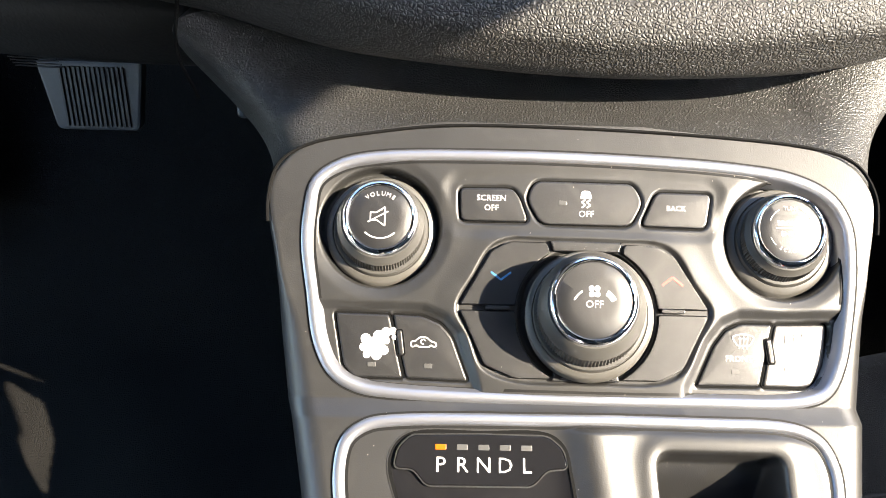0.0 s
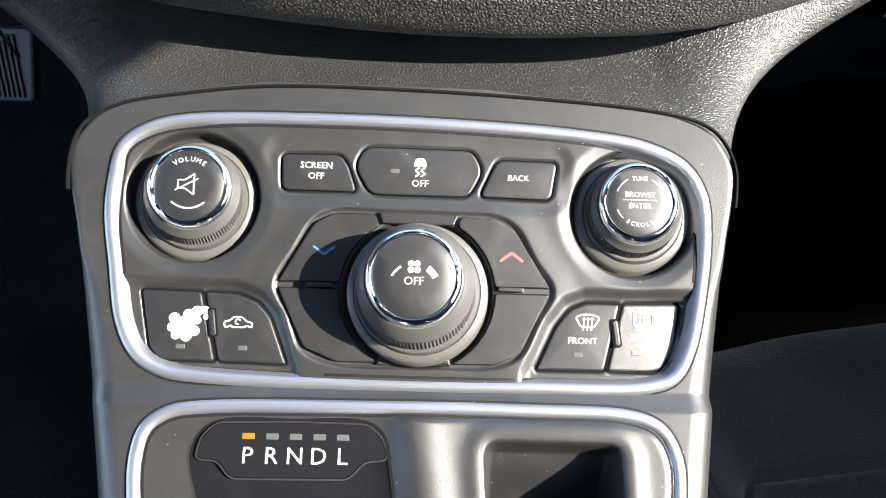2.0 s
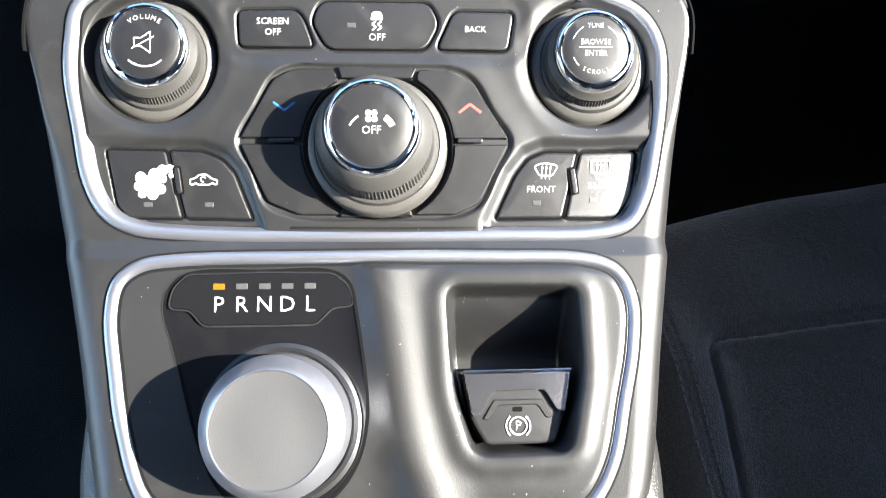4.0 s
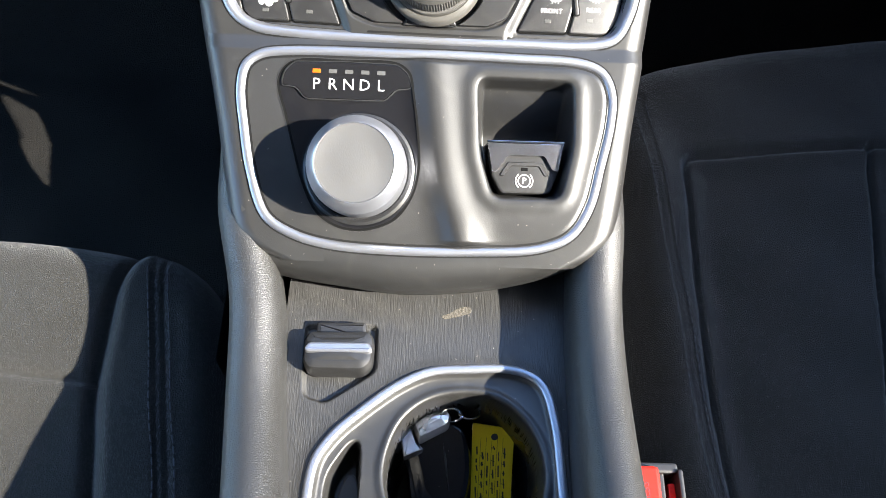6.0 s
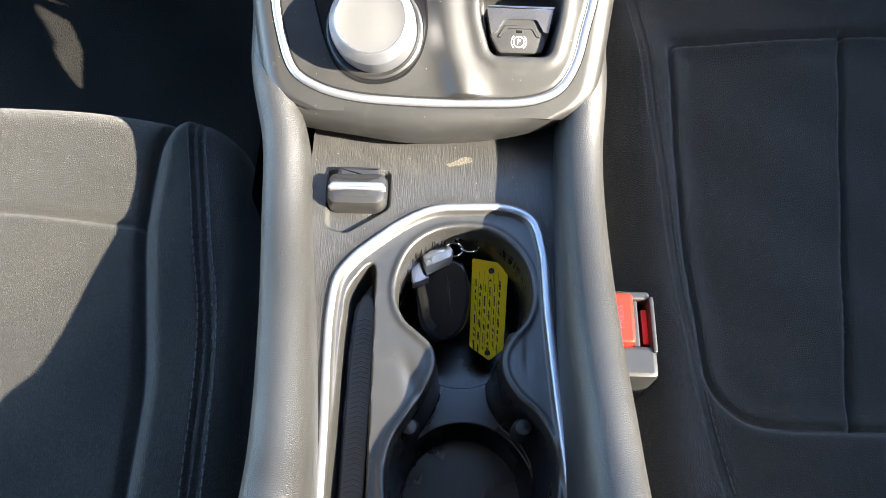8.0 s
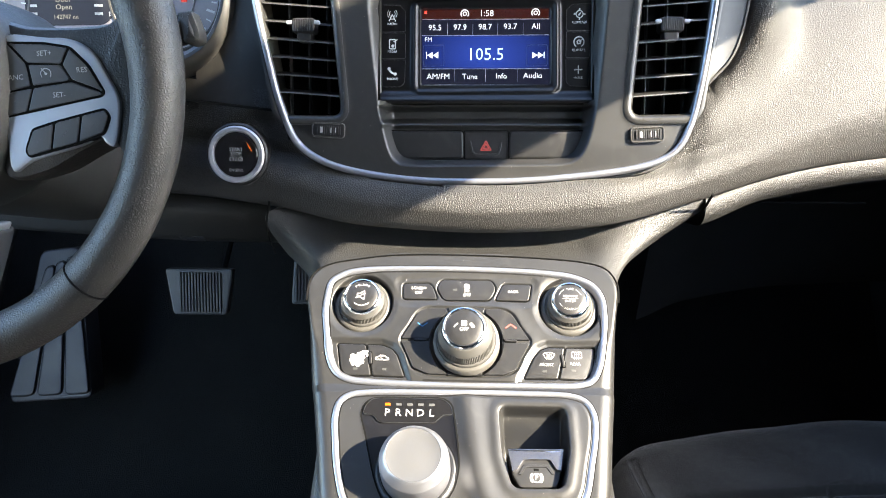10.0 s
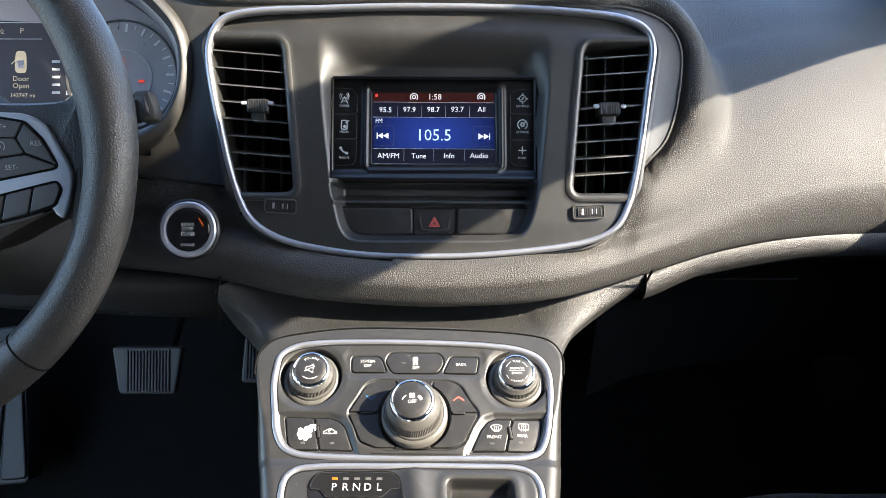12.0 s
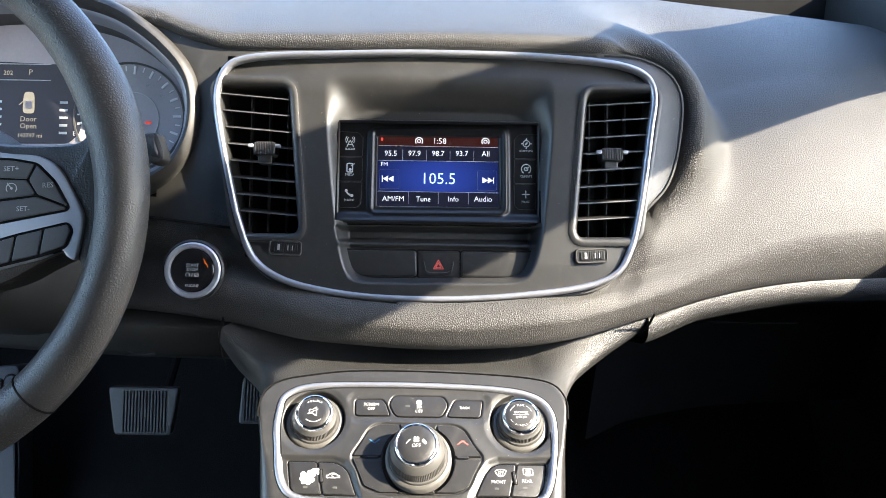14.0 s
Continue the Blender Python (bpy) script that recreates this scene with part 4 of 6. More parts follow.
POCKET = rounded([(20.5, 34.8), (71.5, 34.4), (72, 0), (66.5, -28), (30, -28.5), (23, -5)], 6)
DIAL = (-42.0, -16.0)


def ridge_u(V):
    return table(V, [(-60, 16), (-41, 10.5), (-27, 5.5), (-6, 1), (11, -1.5), (36, -5), (50, -7)])


def shifter_height(U, V):
    d = U - ridge_u(V)
    h = 4.9 * np.exp(-np.where(d < 0, d / 9.0, d / 12.0) ** 2) + 1.6 * smooth(-2, 18, d) * smooth(-60, -40, V)
    h = h * smooth(0.5, 6.0, -inside(SRING, U, V))
    s = inside(POCKET, U, V)
    h = h + 1.0 * np.exp(-((s - 4) / 4.0) ** 2)
    dep = 10 + 23 * smooth(36, 6, V) - 14 * smooth(0, -30, V)
    h = h - dep * (1 - smooth(-3.4, 1.2, s))
    r = np.hypot(U - DIAL[0], V - DIAL[1])
    h = h - 2.2 * (1 - smooth(28.5, 31.0, r))
    return h


def shifter_panel():
    ob = thing("shifter_panel", (0.075, 0.135, 0.398), "charcoal shifter panel with a rotary gear dial", "shifter panel")
    part("panel", field(-109, 96, -61, 49, 0.65, shifter_height, lambda U, V: (inside(SRING, U, V) < 1.0) & (inside(INSET, U, V) > -0.6)), PLASTIC, ob, "", FS, 70)
    part("inset_plate", field(-88, -8, -50, 43, 0.65, shifter_height, lambda U, V: inside(INSET, U, V) < 0.6), RADIO_BLACK, ob, "darker plate round the gear dial", FS, 70)
    part("trim_ring", band(SRING, RINGPROF), SATIN, ob, "satin silver trim round the shifter panel", FS)
    line = outset(SRING, -3.3)
    lift = shifter_height(line[:, 0], line[:, 1])
    part("joint", loft([at_h(outset(line, o), lift + e) for o, e in ((0.8, -2), (0.6, 0.15), (-0.5, 0.15), (-0.6, -2))]), JOINT, ob, "dark dusty joint inside the trim", FS)
    part("outer_joint", band(outset(SRING, 2.75), [(-0.6, -2), (-0.55, 0.1), (0.4, 0.1), (0.5, -2)]), JOINT, ob, "dark dusty joint outside the trim", FS)
    line = outset(INSET, 0)
    lift = shifter_height(line[:, 0], line[:, 1])
    part("seam", loft([at_h(outset(INSET, d), lift + e) for d, e in ((0.7, -0.6), (0.65, 0.18), (-0.65, 0.18), (-0.7, -0.6))]), BLACK, ob, "", FS)
    part("seam_edge", loft([at_h(outset(INSET, d), lift + e) for d, e in ((0.7, -0.6), (0.75, 0.24), (1.15, 0.24), (1.2, -0.6))]), PLASTIC, ob, "", FS)
    win = rounded([(-84.6, 27.6), (-83, 35), (-78, 40), (-50, 40.6), (-23, 40.2), (-17.4, 35.5), (-15.4, 28.2), (-23.5, 27.6), (-29.6, 21.2), (-71.6, 21.0), (-76.8, 27.2)], 2.4, 4)
    w = part("gear_window", plate(win, -2, 0.9, 0.3), GLOSS, ob, "gloss black gear indicator window", FS)
    part("window_rim", band(outset(win, 0.3), [(-0.1, 0), (-0.05, 1.2), (0.35, 1.2), (0.45, 0)]), PLASTIC, ob, "", FS)
    for i, ch in enumerate("PRNDL"):
        u = -66.2 + i * 8.6
        text("lettering", ch, 6.2, u, 28.6, 0.95, FS, WHITE, w)
        part("gear_lamp", box(u - 2.2, u + 2.2, 34.6, 36.8, 0.4, 1.05, 0.2), GLOW_ORANGE if i == 0 else LAMP_OFF, w, "lit orange lamp" if i == 0 else "", FS)
    dl = part("rotary_dial", lathe([(30.4, -3), (30.2, -0.6), (28.6, 0.2), (27.0, -0.8), (26.8, -2)], 72, DIAL), PLASTIC_DARK, ob, "rotary gear dial in a black collar", FS)
    part("dial_side", lathe([(26.0, -3), (26.0, 12), (25.6, 19), (25.2, 21.6)], 180, DIAL, (1, 2, 0.35, 90)), SATIN, dl, "fine-ribbed silver side", FS)
    part("dial_bevel", lathe([(25.3, 21.4), (24.8, 22.6), (22.2, 27.4), (20.8, 29.4), (20.2, 29.8), (19.8, 29.2)], 90, DIAL), SATIN, dl, "bright silver bevel", FS)
    part("dial_top", lathe([(19.9, 29.0), (19.7, 29.5), (19.2, 29.4), (10, 29.5), (0.4, 29.5)], 90, DIAL), DIAL_TOP, dl, "brushed metal dial face", FS)
    # parking brake switch in its pocket
    sw = rounded([(26.4, 1.0), (68.6, 1.6), (66.2, -13), (62.0, -25.4), (35, -25.8), (29.6, -16)], 2.4)
    b = part("parking_brake_switch", plate(sw, -26, -5.5, 1.2, 0.4), PLASTIC_DARK, ob, "black parking brake switch", FS)
    chrome = rounded([(25.8, 2.2), (69.2, 2.6), (66.4, -14.0), (62.2, -13.4), (57.5, -5.6), (38.5, -6.0), (33.4, -14.4), (29.4, -15.8)], 1.4)
    part("chrome_lip", pad(chrome, -20, -3.4), LIP_METAL, b, "chrome lip of the switch", FS)
    part("lip_edge", bar(26.6, 2.2, 68.6, 2.6, 1.0, -4.2, -3.0), CHROME, b, "bright edge of the switch lip", FS)
    part("switch_ridge", loft([at_h(outset(rounded([(38.4, -8.6), (57.2, -8.4), (61, -15.4), (58.6, -15.8), (55.2, -10.6), (40.2, -10.8), (36.4, -16.4), (34, -16)], 0.8, 2), o), h) for o, h in ((0.1, -6), (0, -5.0), (-0.35, -4.6))], True, False, True), PLASTIC_DARK, b, "raised grip ridge", FS)
    part("lamp", box(45.6, 49.4, -13.2, -11.4, -6, -4.9, 0.3), BLACK, b, "unlit lamp window", FS)
    text("lettering", "P", 3.6, 47.6, -18.6, -4.9, FS, WHITE, b)
    part("icon", join(arcbar((47.6, -18.6), 3.3, 0, 360, 0.6, -5.0, -4.85, 30), arcbar((47.6, -18.6), 4.7, 130, 230, 0.6, -5.0, -4.85), arcbar((47.6, -18.6), 4.7, -50, 50, 0.6, -5.0, -4.85)), WHITE, b, "white parking brake icon", FS)
    return ob


shifter_panel()


# ---- centre console: shell, rails, chin, cup holder deck ----
# mouths traced back along the sun from the light patch on the floor
LEFT_MOUTH = np.array([(339, 270), (330, 236), (296, 215), (242, 206), (259, 225), (293, 250)]) * 0.001
RIGHT_MOUTH = np.array([(264, 432), (252, 372), (212, 350), (146, 342), (164, 380), (204, 414)]) * 0.001


def mouth(p):
    """True where the open pass-through under the console cuts its sides: a leaf-shaped mouth, slanting through from
    side to side along the sun to shape a light patch.
    """
    left = p[..., 0] < 0.03
    k = (np.where(left, -0.04, 0.17) - p[..., 0]) / 0.775
    y, z = p[..., 1] - 0.31 * k, p[..., 2] + 0.55 * k
    return np.where(left, inside(LEFT_MOUTH, y, z) < 0.025, (inside(RIGHT_MOUTH, y, z) < 0.012) & (p[..., 0] > 0.12))


def console_shell():
    ob = thing("center_console", (0.075, 0.10, 0.05), "charcoal centre console with padded side rails", "console")
    # bent sheet that carries both panels: along s from the chin to the collar
    ha, sa = np.array(FH), np.array(FS)

    def on(fr, v, n=0.0):
        p = fr[:3, 1] * v + fr[:3, 2] * n + fr[:3, 3]
        return p[1:]

    pts, keys = [], []
    for v in np.linspace(-66, 47.5, 70):
        pts.append(on(sa, v))
        keys.append(("S", v))
    for v in np.linspace(-57, 62, 70):
        pts.append(on(ha, v))
        keys.append(("H", v))
    pts = np.array(pts)
    nor = np.tile((-0.53, 0.848), (len(pts), 1))
    rows, oks = [], []
    edge = [(0.0, 0.0), (3.0, -0.5), (6.5, -2.2), (9.5, -5.5), (11.5, -10.5), (12.2, -18)] + [(12.2 + 8.0 * i / 70, -18 - 172.0 * i / 70) for i in range(1, 71)]
    ring_s, ring_h = outset(SRING, -1.0), outset(HRING, -1.0)
    for (fr, v), p, nn in zip(keys, pts, nor):
        if fr == "S":
            wl = float(table(v, [(-66, -84), (-58, -101), (-48, -109.5), (-30, -113), (10, -119.5), (49, -127)]))
            wr = float(table(v, [(-66, 76), (-58, 89), (-48, 97), (-30, 100.5), (12, 105.5), (49, 110.5)]))
            off = 75.0
        else:
            wl = float(table(v, [(-58, -120), (0, -129), (30, -134), (45, -126), (56, -98), (62, -60)]))
            wr = float(table(v, [(-58, 120), (-25, 123.5), (0, 126.5), (30, 130.5), (45, 124), (54, 104), (58, 72), (62, 30)]))
            off = 66.0
        es = 1.0 if fr == "S" else float(table(v, [(-58, 1.0), (-30, 0.8), (0, 0.25), (62, 0.2)]))
        wl, wr = wl + 10 * es, wr - 10 * es
        left = [(wl - a * es, b) for a, b in edge[::-1]]
        mid = [(u, 0.0) for u in np.linspace(wl, wr, 150)[1:-1]]
        right = [(wr + a * es, b) for a, b in edge]
        line = np.array(left + mid + right)
        w = np.column_stack([(line[:, 0] + off) * 0.001, p[0] + nn[0] * line[:, 1] * 0.001, p[1] + nn[1] * line[:, 1] * 0.001])
        rows.append(w)
        uu = line[:, 0]
        oks.append(inside(ring_s if fr == "S" else ring_h, uu, np.full(len(uu), v)) > 0)
    P, deep = np.stack(rows), line[:, 1]
    part("shell", sheet(P, np.stack(oks), ~(mouth(0.25 * (P[:-1, :-1] + P[1:, :-1] + P[:-1, 1:] + P[1:, 1:])) & (np.minimum(deep[:-1], deep[1:]) < -30)[None, :])), PLASTIC, ob, "", None, 60)
    # second box, out of view, is added to stop sun leaking below the stack
    part("side_wall", join(box(-30, 166, 40, 900, -30, 190, 10), box(-30, 166, 348, 900, 188, 420, 10)), BLACK, ob, "dark console side with an unseen block against stray sun", FW)
    # unseen panel added so its hole gives the sun patch its outline
    part("inner_side", field(30, 352, 60, 345, 2, lambda Y, Z: 0.0 * Y, lambda Y, Z: inside(LEFT_MOUTH * 1000, Y, Z) > -1), BLACK, ob, "unseen dark panel, its leaf-shaped hole shaping a sun patch", basis((-0.04, 0, 0), (0, 1, 0), (0, 0, 1)))
    # chin below the shifter trim
    us = np.linspace(-104, 90, 80)
    vb = table(us, [(-108, -36), (-92, -45), (-76, -54), (-56, -59.5), (-24, -61.5), (18, -61), (56, -58), (73, -50.5), (84, -42), (98, -30)])
    bow = table(us, [(-108, 97), (-93, 83), (-55, 77), (-13, 72), (21, 75), (66, 87), (98, 104)])
    sp = np.column_stack([us, vb, np.zeros(80)]) @ sa[:3, :3].T + sa[:3, 3]
    lo = np.column_stack([(us + 75) * 0.001, bow * 0.001, np.full(80, 0.347)])
    r = [sp + np.array((0, 0.004, 0.0005)), sp, sp * 0.72 + lo * 0.28 + np.array((0, -0.006, 0.004)), sp * 0.4 + lo * 0.6 + np.array((0, -0.007, 0.004)), sp * 0.12 + lo * 0.88 + np.array((0, -0.004, 0.001)), lo,
         lo + np.array((0, 0.004, -0.003)), lo + np.array((0, 0.06, 0.004))]
    part("chin", loft(r, False), PLASTIC, ob, "smooth chin below the shifter panel", None, 60)
    # padded rails
    for side, path in (("left", [(0.010, -0.42, 0.410), (0.006, -0.20, 0.412), (0.003, -0.13, 0.392), (-0.0045, -0.06, 0.374), (-0.0145, 0.01, 0.358), (-0.0195, 0.06, 0.362), (-0.030, 0.105, 0.373), (-0.0345, 0.14, 0.381), (-0.039, 0.18, 0.397), (-0.043, 0.22, 0.416)]),
                       ("right", [(0.166, -0.42, 0.410), (0.164, -0.20, 0.412), (0.164, -0.13, 0.396), (0.162, -0.06, 0.379), (0.1625, 0.01, 0.363), (0.1635, 0.06, 0.361), (0.1665, 0.105, 0.371), (0.169, 0.14, 0.377), (0.172, 0.18, 0.393), (0.176, 0.22, 0.412)])):
        c = strand(path, 8)
        rr = []
        s = -1 if side == "left" else 1
        prof = [(-13, -60), (-13.5, -12), (-12.5, -2), (-8.5, 5.5), (-2, 9.5), (5, 9.3), (11, 6), (14.5, 0), (15.5, -8), (16, -30)] + [(16 + 6.0 * i / 16, -30 - 260.0 * i / 16) for i in range(1, 17)]
        for i, p in enumerate(c):
            k = 1.0 - 0.25 * float(smooth(0.10, 0.17, p[1]))
            rr.append(np.array([(p[0] + s * a * 0.001 * k, p[1], p[2] + b * 0.001) for a, b in prof]))
        v, f = loft(rr, False)
        f = [q for q in f if not mouth(v[list(q)].mean(0))]
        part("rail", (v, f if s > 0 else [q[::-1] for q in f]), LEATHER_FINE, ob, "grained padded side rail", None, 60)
    part("armrest", plate(rounded([(8, -560), (166, -560), (170, -260), (4, -260)], 25), 280, 450, 14, 4), LEATHER_FINE, ob, "padded armrest lid", FW, 60)
    # deck with the cup holders, tray and slot
    RINGC = ring_of([(-66.5, -160), (-68, -110), (-70, -70), (-70.5, -42), (-68, -20), (-60, -7), (-50, 3), (-26, 22), (-10, 29.5), (8, 31.5), (38, 31.5), (51, 24), (57, 4), (59.5, -38), (63.5, -88), (67, -125), (70, -160), (72, -230), (-64, -230)], 6)
    CUPS = ring_of([(9, 18.5), (27, 15.8), (41, 5), (49, -10), (50.5, -27), (46, -42), (37, -53), (32, -64), (33, -76), (40, -88), (52, -99), (60, -114), (62, -135), (56, -160), (40, -178), (12, -184), (-16, -176), (-29, -156), (-33, -132),
                 (-29, -114), (-20, -99), (-12, -85), (-7, -71), (-9, -60), (-17, -52), (-26, -44), (-31.5, -32), (-31.5, -16), (-24, 3), (-10, 14.5)], 5)
    SLOT = rounded([(-63, -230), (-63.5, -60), (-62, -26), (-51, -9), (-45.5, -8.5), (-40, -230)], 7)
    TABHOLE = rounded([(-80.5, 55.5), (-40, 56.5), (-39.5, 29), (-66, 10.5), (-78, 14)], 4)

    def deck(U, V):
        rim = inside(RINGC, U, V)
        h = -1.0 + 1.5 * np.exp(-(rim / 6) ** 2)
        h = h - 2.6 * (1 - smooth(-4.5, -1.5, rim))
        cups = inside(CUPS, U, V)
        r1, r2 = np.hypot(U - 9.5, V + 24), np.hypot(U - 14, V + 134)
        well = 92 - 30 * smooth(38, 44, np.minimum(r1, r2))
        h = h - well * (1 - smooth(-4.5, 0.5, cups)) + 1.3 * np.exp(-((cups - 2.2) / 2.2) ** 2)
        h = h - 1.6 * np.exp(-((U + 19 + 0.35 * (V + 84)) / 5) ** 2 - ((V + 84) / 14) ** 2) - 1.2 * np.exp(-((U - 47) / 3) ** 2 - ((V + 62) / 12) ** 2)
        s = inside(SLOT, U, V)
        h = h - 26 * (1 - smooth(-3, 0.6, s))
        t = inside(TABHOLE, U, V)
        h = h - 3.2 * (1 - smooth(-1.2, 0.4, t))
        return h

    part("deck", field(-92, 82, -230, 125, 0.9, deck, lambda U, V: inside(RINGC, U, V) > -1.0), TRAY, ob, "dusty wood-grained black deck", FC, 70)
    cup = part("cup_holder", field(-73, 74, -230, 34, 0.7, deck, lambda U, V: (inside(RINGC, U, V) < 1.0) & (inside(CUPS, U, V) > -1.6)), PLASTIC, ob, "moulded black double cup holder", FC, 70)
    part("cup_liner", field(-40, 66, -188, 24, 0.5, deck, lambda U, V: inside(CUPS, U, V) < -0.8), CUP_BLACK, cup, "deep black cup liner", FC, 70)
    part("cup_trim", band(RINGC, [(-2.5, -3), (-2.4, 0.8), (-1.7, 1.7), (-0.8, 2.0), (0.8, 2.0), (1.7, 1.7), (2.4, 0.8), (2.5, -3)]), SATIN, ob, "satin silver trim round the cup holders", FC)
    part("slot_liner", plate(rounded([(-58, -228), (-58.5, -62), (-57, -34), (-53, -22), (-48, -22), (-45, -34), (-44, -228)], 4), -27, -20, 1), RUBBER, ob, "black rubber liner in the slot", FC)
    part("liner_ribs", join(*[bar(-57 + 6 * k, v + 2.4 * k, -51 + 6 * k, v + 2.4 * (1 - k), 0.7, -20.4, -19.7) for v in range(-224, -40, 3) for k in (0, 1)]), RUBBER, ob, "fine chevron ribs on the slot liner", FC)
    part("scuff", plate(loop([(-4.4, 63.2), (0, 65.2), (6, 69.0), (11.6, 69.4), (12.6, 66.6), (8, 64.2), (2, 62.6), (-3, 61.6)], 5), -2, -0.84, 0.1), SCUFF, ob, "scuffed pale spot on the deck", FC)
    for u, v, a in ((-21, -104, 0.6), (46, -102, -0.7), (43, -48, -0.9)):
        part("cup_grip", moved(lathe([(6.5, -14), (6.2, -3), (4.5, 1.5), (0.3, 3)], 16), pose(u, v, -22, 0, 0, 0)), RUBBER, ob, "rubber cup grip", FC)
    return ob


console_shell()


def socket_cover():
    ob = thing("socket_cover", (0.025, 0.035, 0.336), "black flip-up socket cover with a silver edge", "socket cover")
    lid = rounded([(-79, 44), (-76.5, 49), (-44, 50), (-41, 45), (-41.4, 31), (-46, 26.5), (-75, 26), (-79, 30)], 3)
    c = part("cover", plate(lid, -6, 9, 4.2, 1.2), PLASTIC_DARK, ob, "", FC)
    part("silver_edge", plate(rounded([(-78.5, 37), (-76, 41), (-44, 41.6), (-41.4, 37.6), (-43, 35.6), (-77, 35)], 1.5), 4, 10.8, 1.4), SATIN, ob, "silver lip", FC)
    part("back", plate(rounded([(-73, 55), (-46, 55.4), (-45, 44), (-74, 44)], 2), -6, 6, 2), PLASTIC_DARK, ob, "", FC)
    return ob


socket_cover()

# ---- centre stack: bezel, vents, radio ----
REC = [(-112, 88), (112, 88), (105.5, 20), (102.5, -57), (84, -99), (-83, -101), (-99, -57), (-104, 20)]
HOUSING = rounded([(-94.5, 49), (93.5, 50), (95.5, -46), (-95, -46.5)], 4)
LEDGE = rounded([(-94, -48.6), (94.6, -48.2), (90.5, -63.4), (-90.5, -63.8)], 3)
VENT_L = ccw(rounded([(-202, 78), (-137, 77), (-125, -58.5), (-179, -58.5)], 9))
VENT_R = ccw(rounded([(198, 78), (135, 77), (125, -58), (179, -57)], 9))


def bezel_height(U, V):
    h = 1.0 - 6.0 * smooth(70, 112, V) - 2.0 * smooth(-80, -112, V) - 0.00012 * U ** 2
    s = 0.0
    for (x0, y0), (x1, y1) in zip(REC, REC[1:] + REC[:1]):
        k = math.hypot(x1 - x0, y1 - y0)
        s = s + np.exp(0.16 * np.clip(((U - x0) * (y0 - y1) + (V - y0) * (x1 - x0)) / k, -120, 120))
    s = np.log(s) / 0.16
    soft = 8 + 5 * smooth(-60, -30, V) + 26 * smooth(30, 75, V)
    t = np.clip((s + soft) / (soft + 2.0), 0, 1)
    h = h - 19 * (1 - t * t * (3 - 2 * t))
    h = h - 11 * (1 - smooth(-5, 0.5, inside(LEDGE, U, V))) + 3.0 * np.exp(-((V + 65.5) / 2.2) ** 2) * (1 - smooth(88, 92, np.abs(U)))
    for p in (VENT_L, VENT_R):
        d = inside(p, U, V)
        h = h + 0.8 * np.exp(-((d - 5) / 3) ** 2) - 34 * (1 - smooth(-3.0, 1.0, d))
    return h


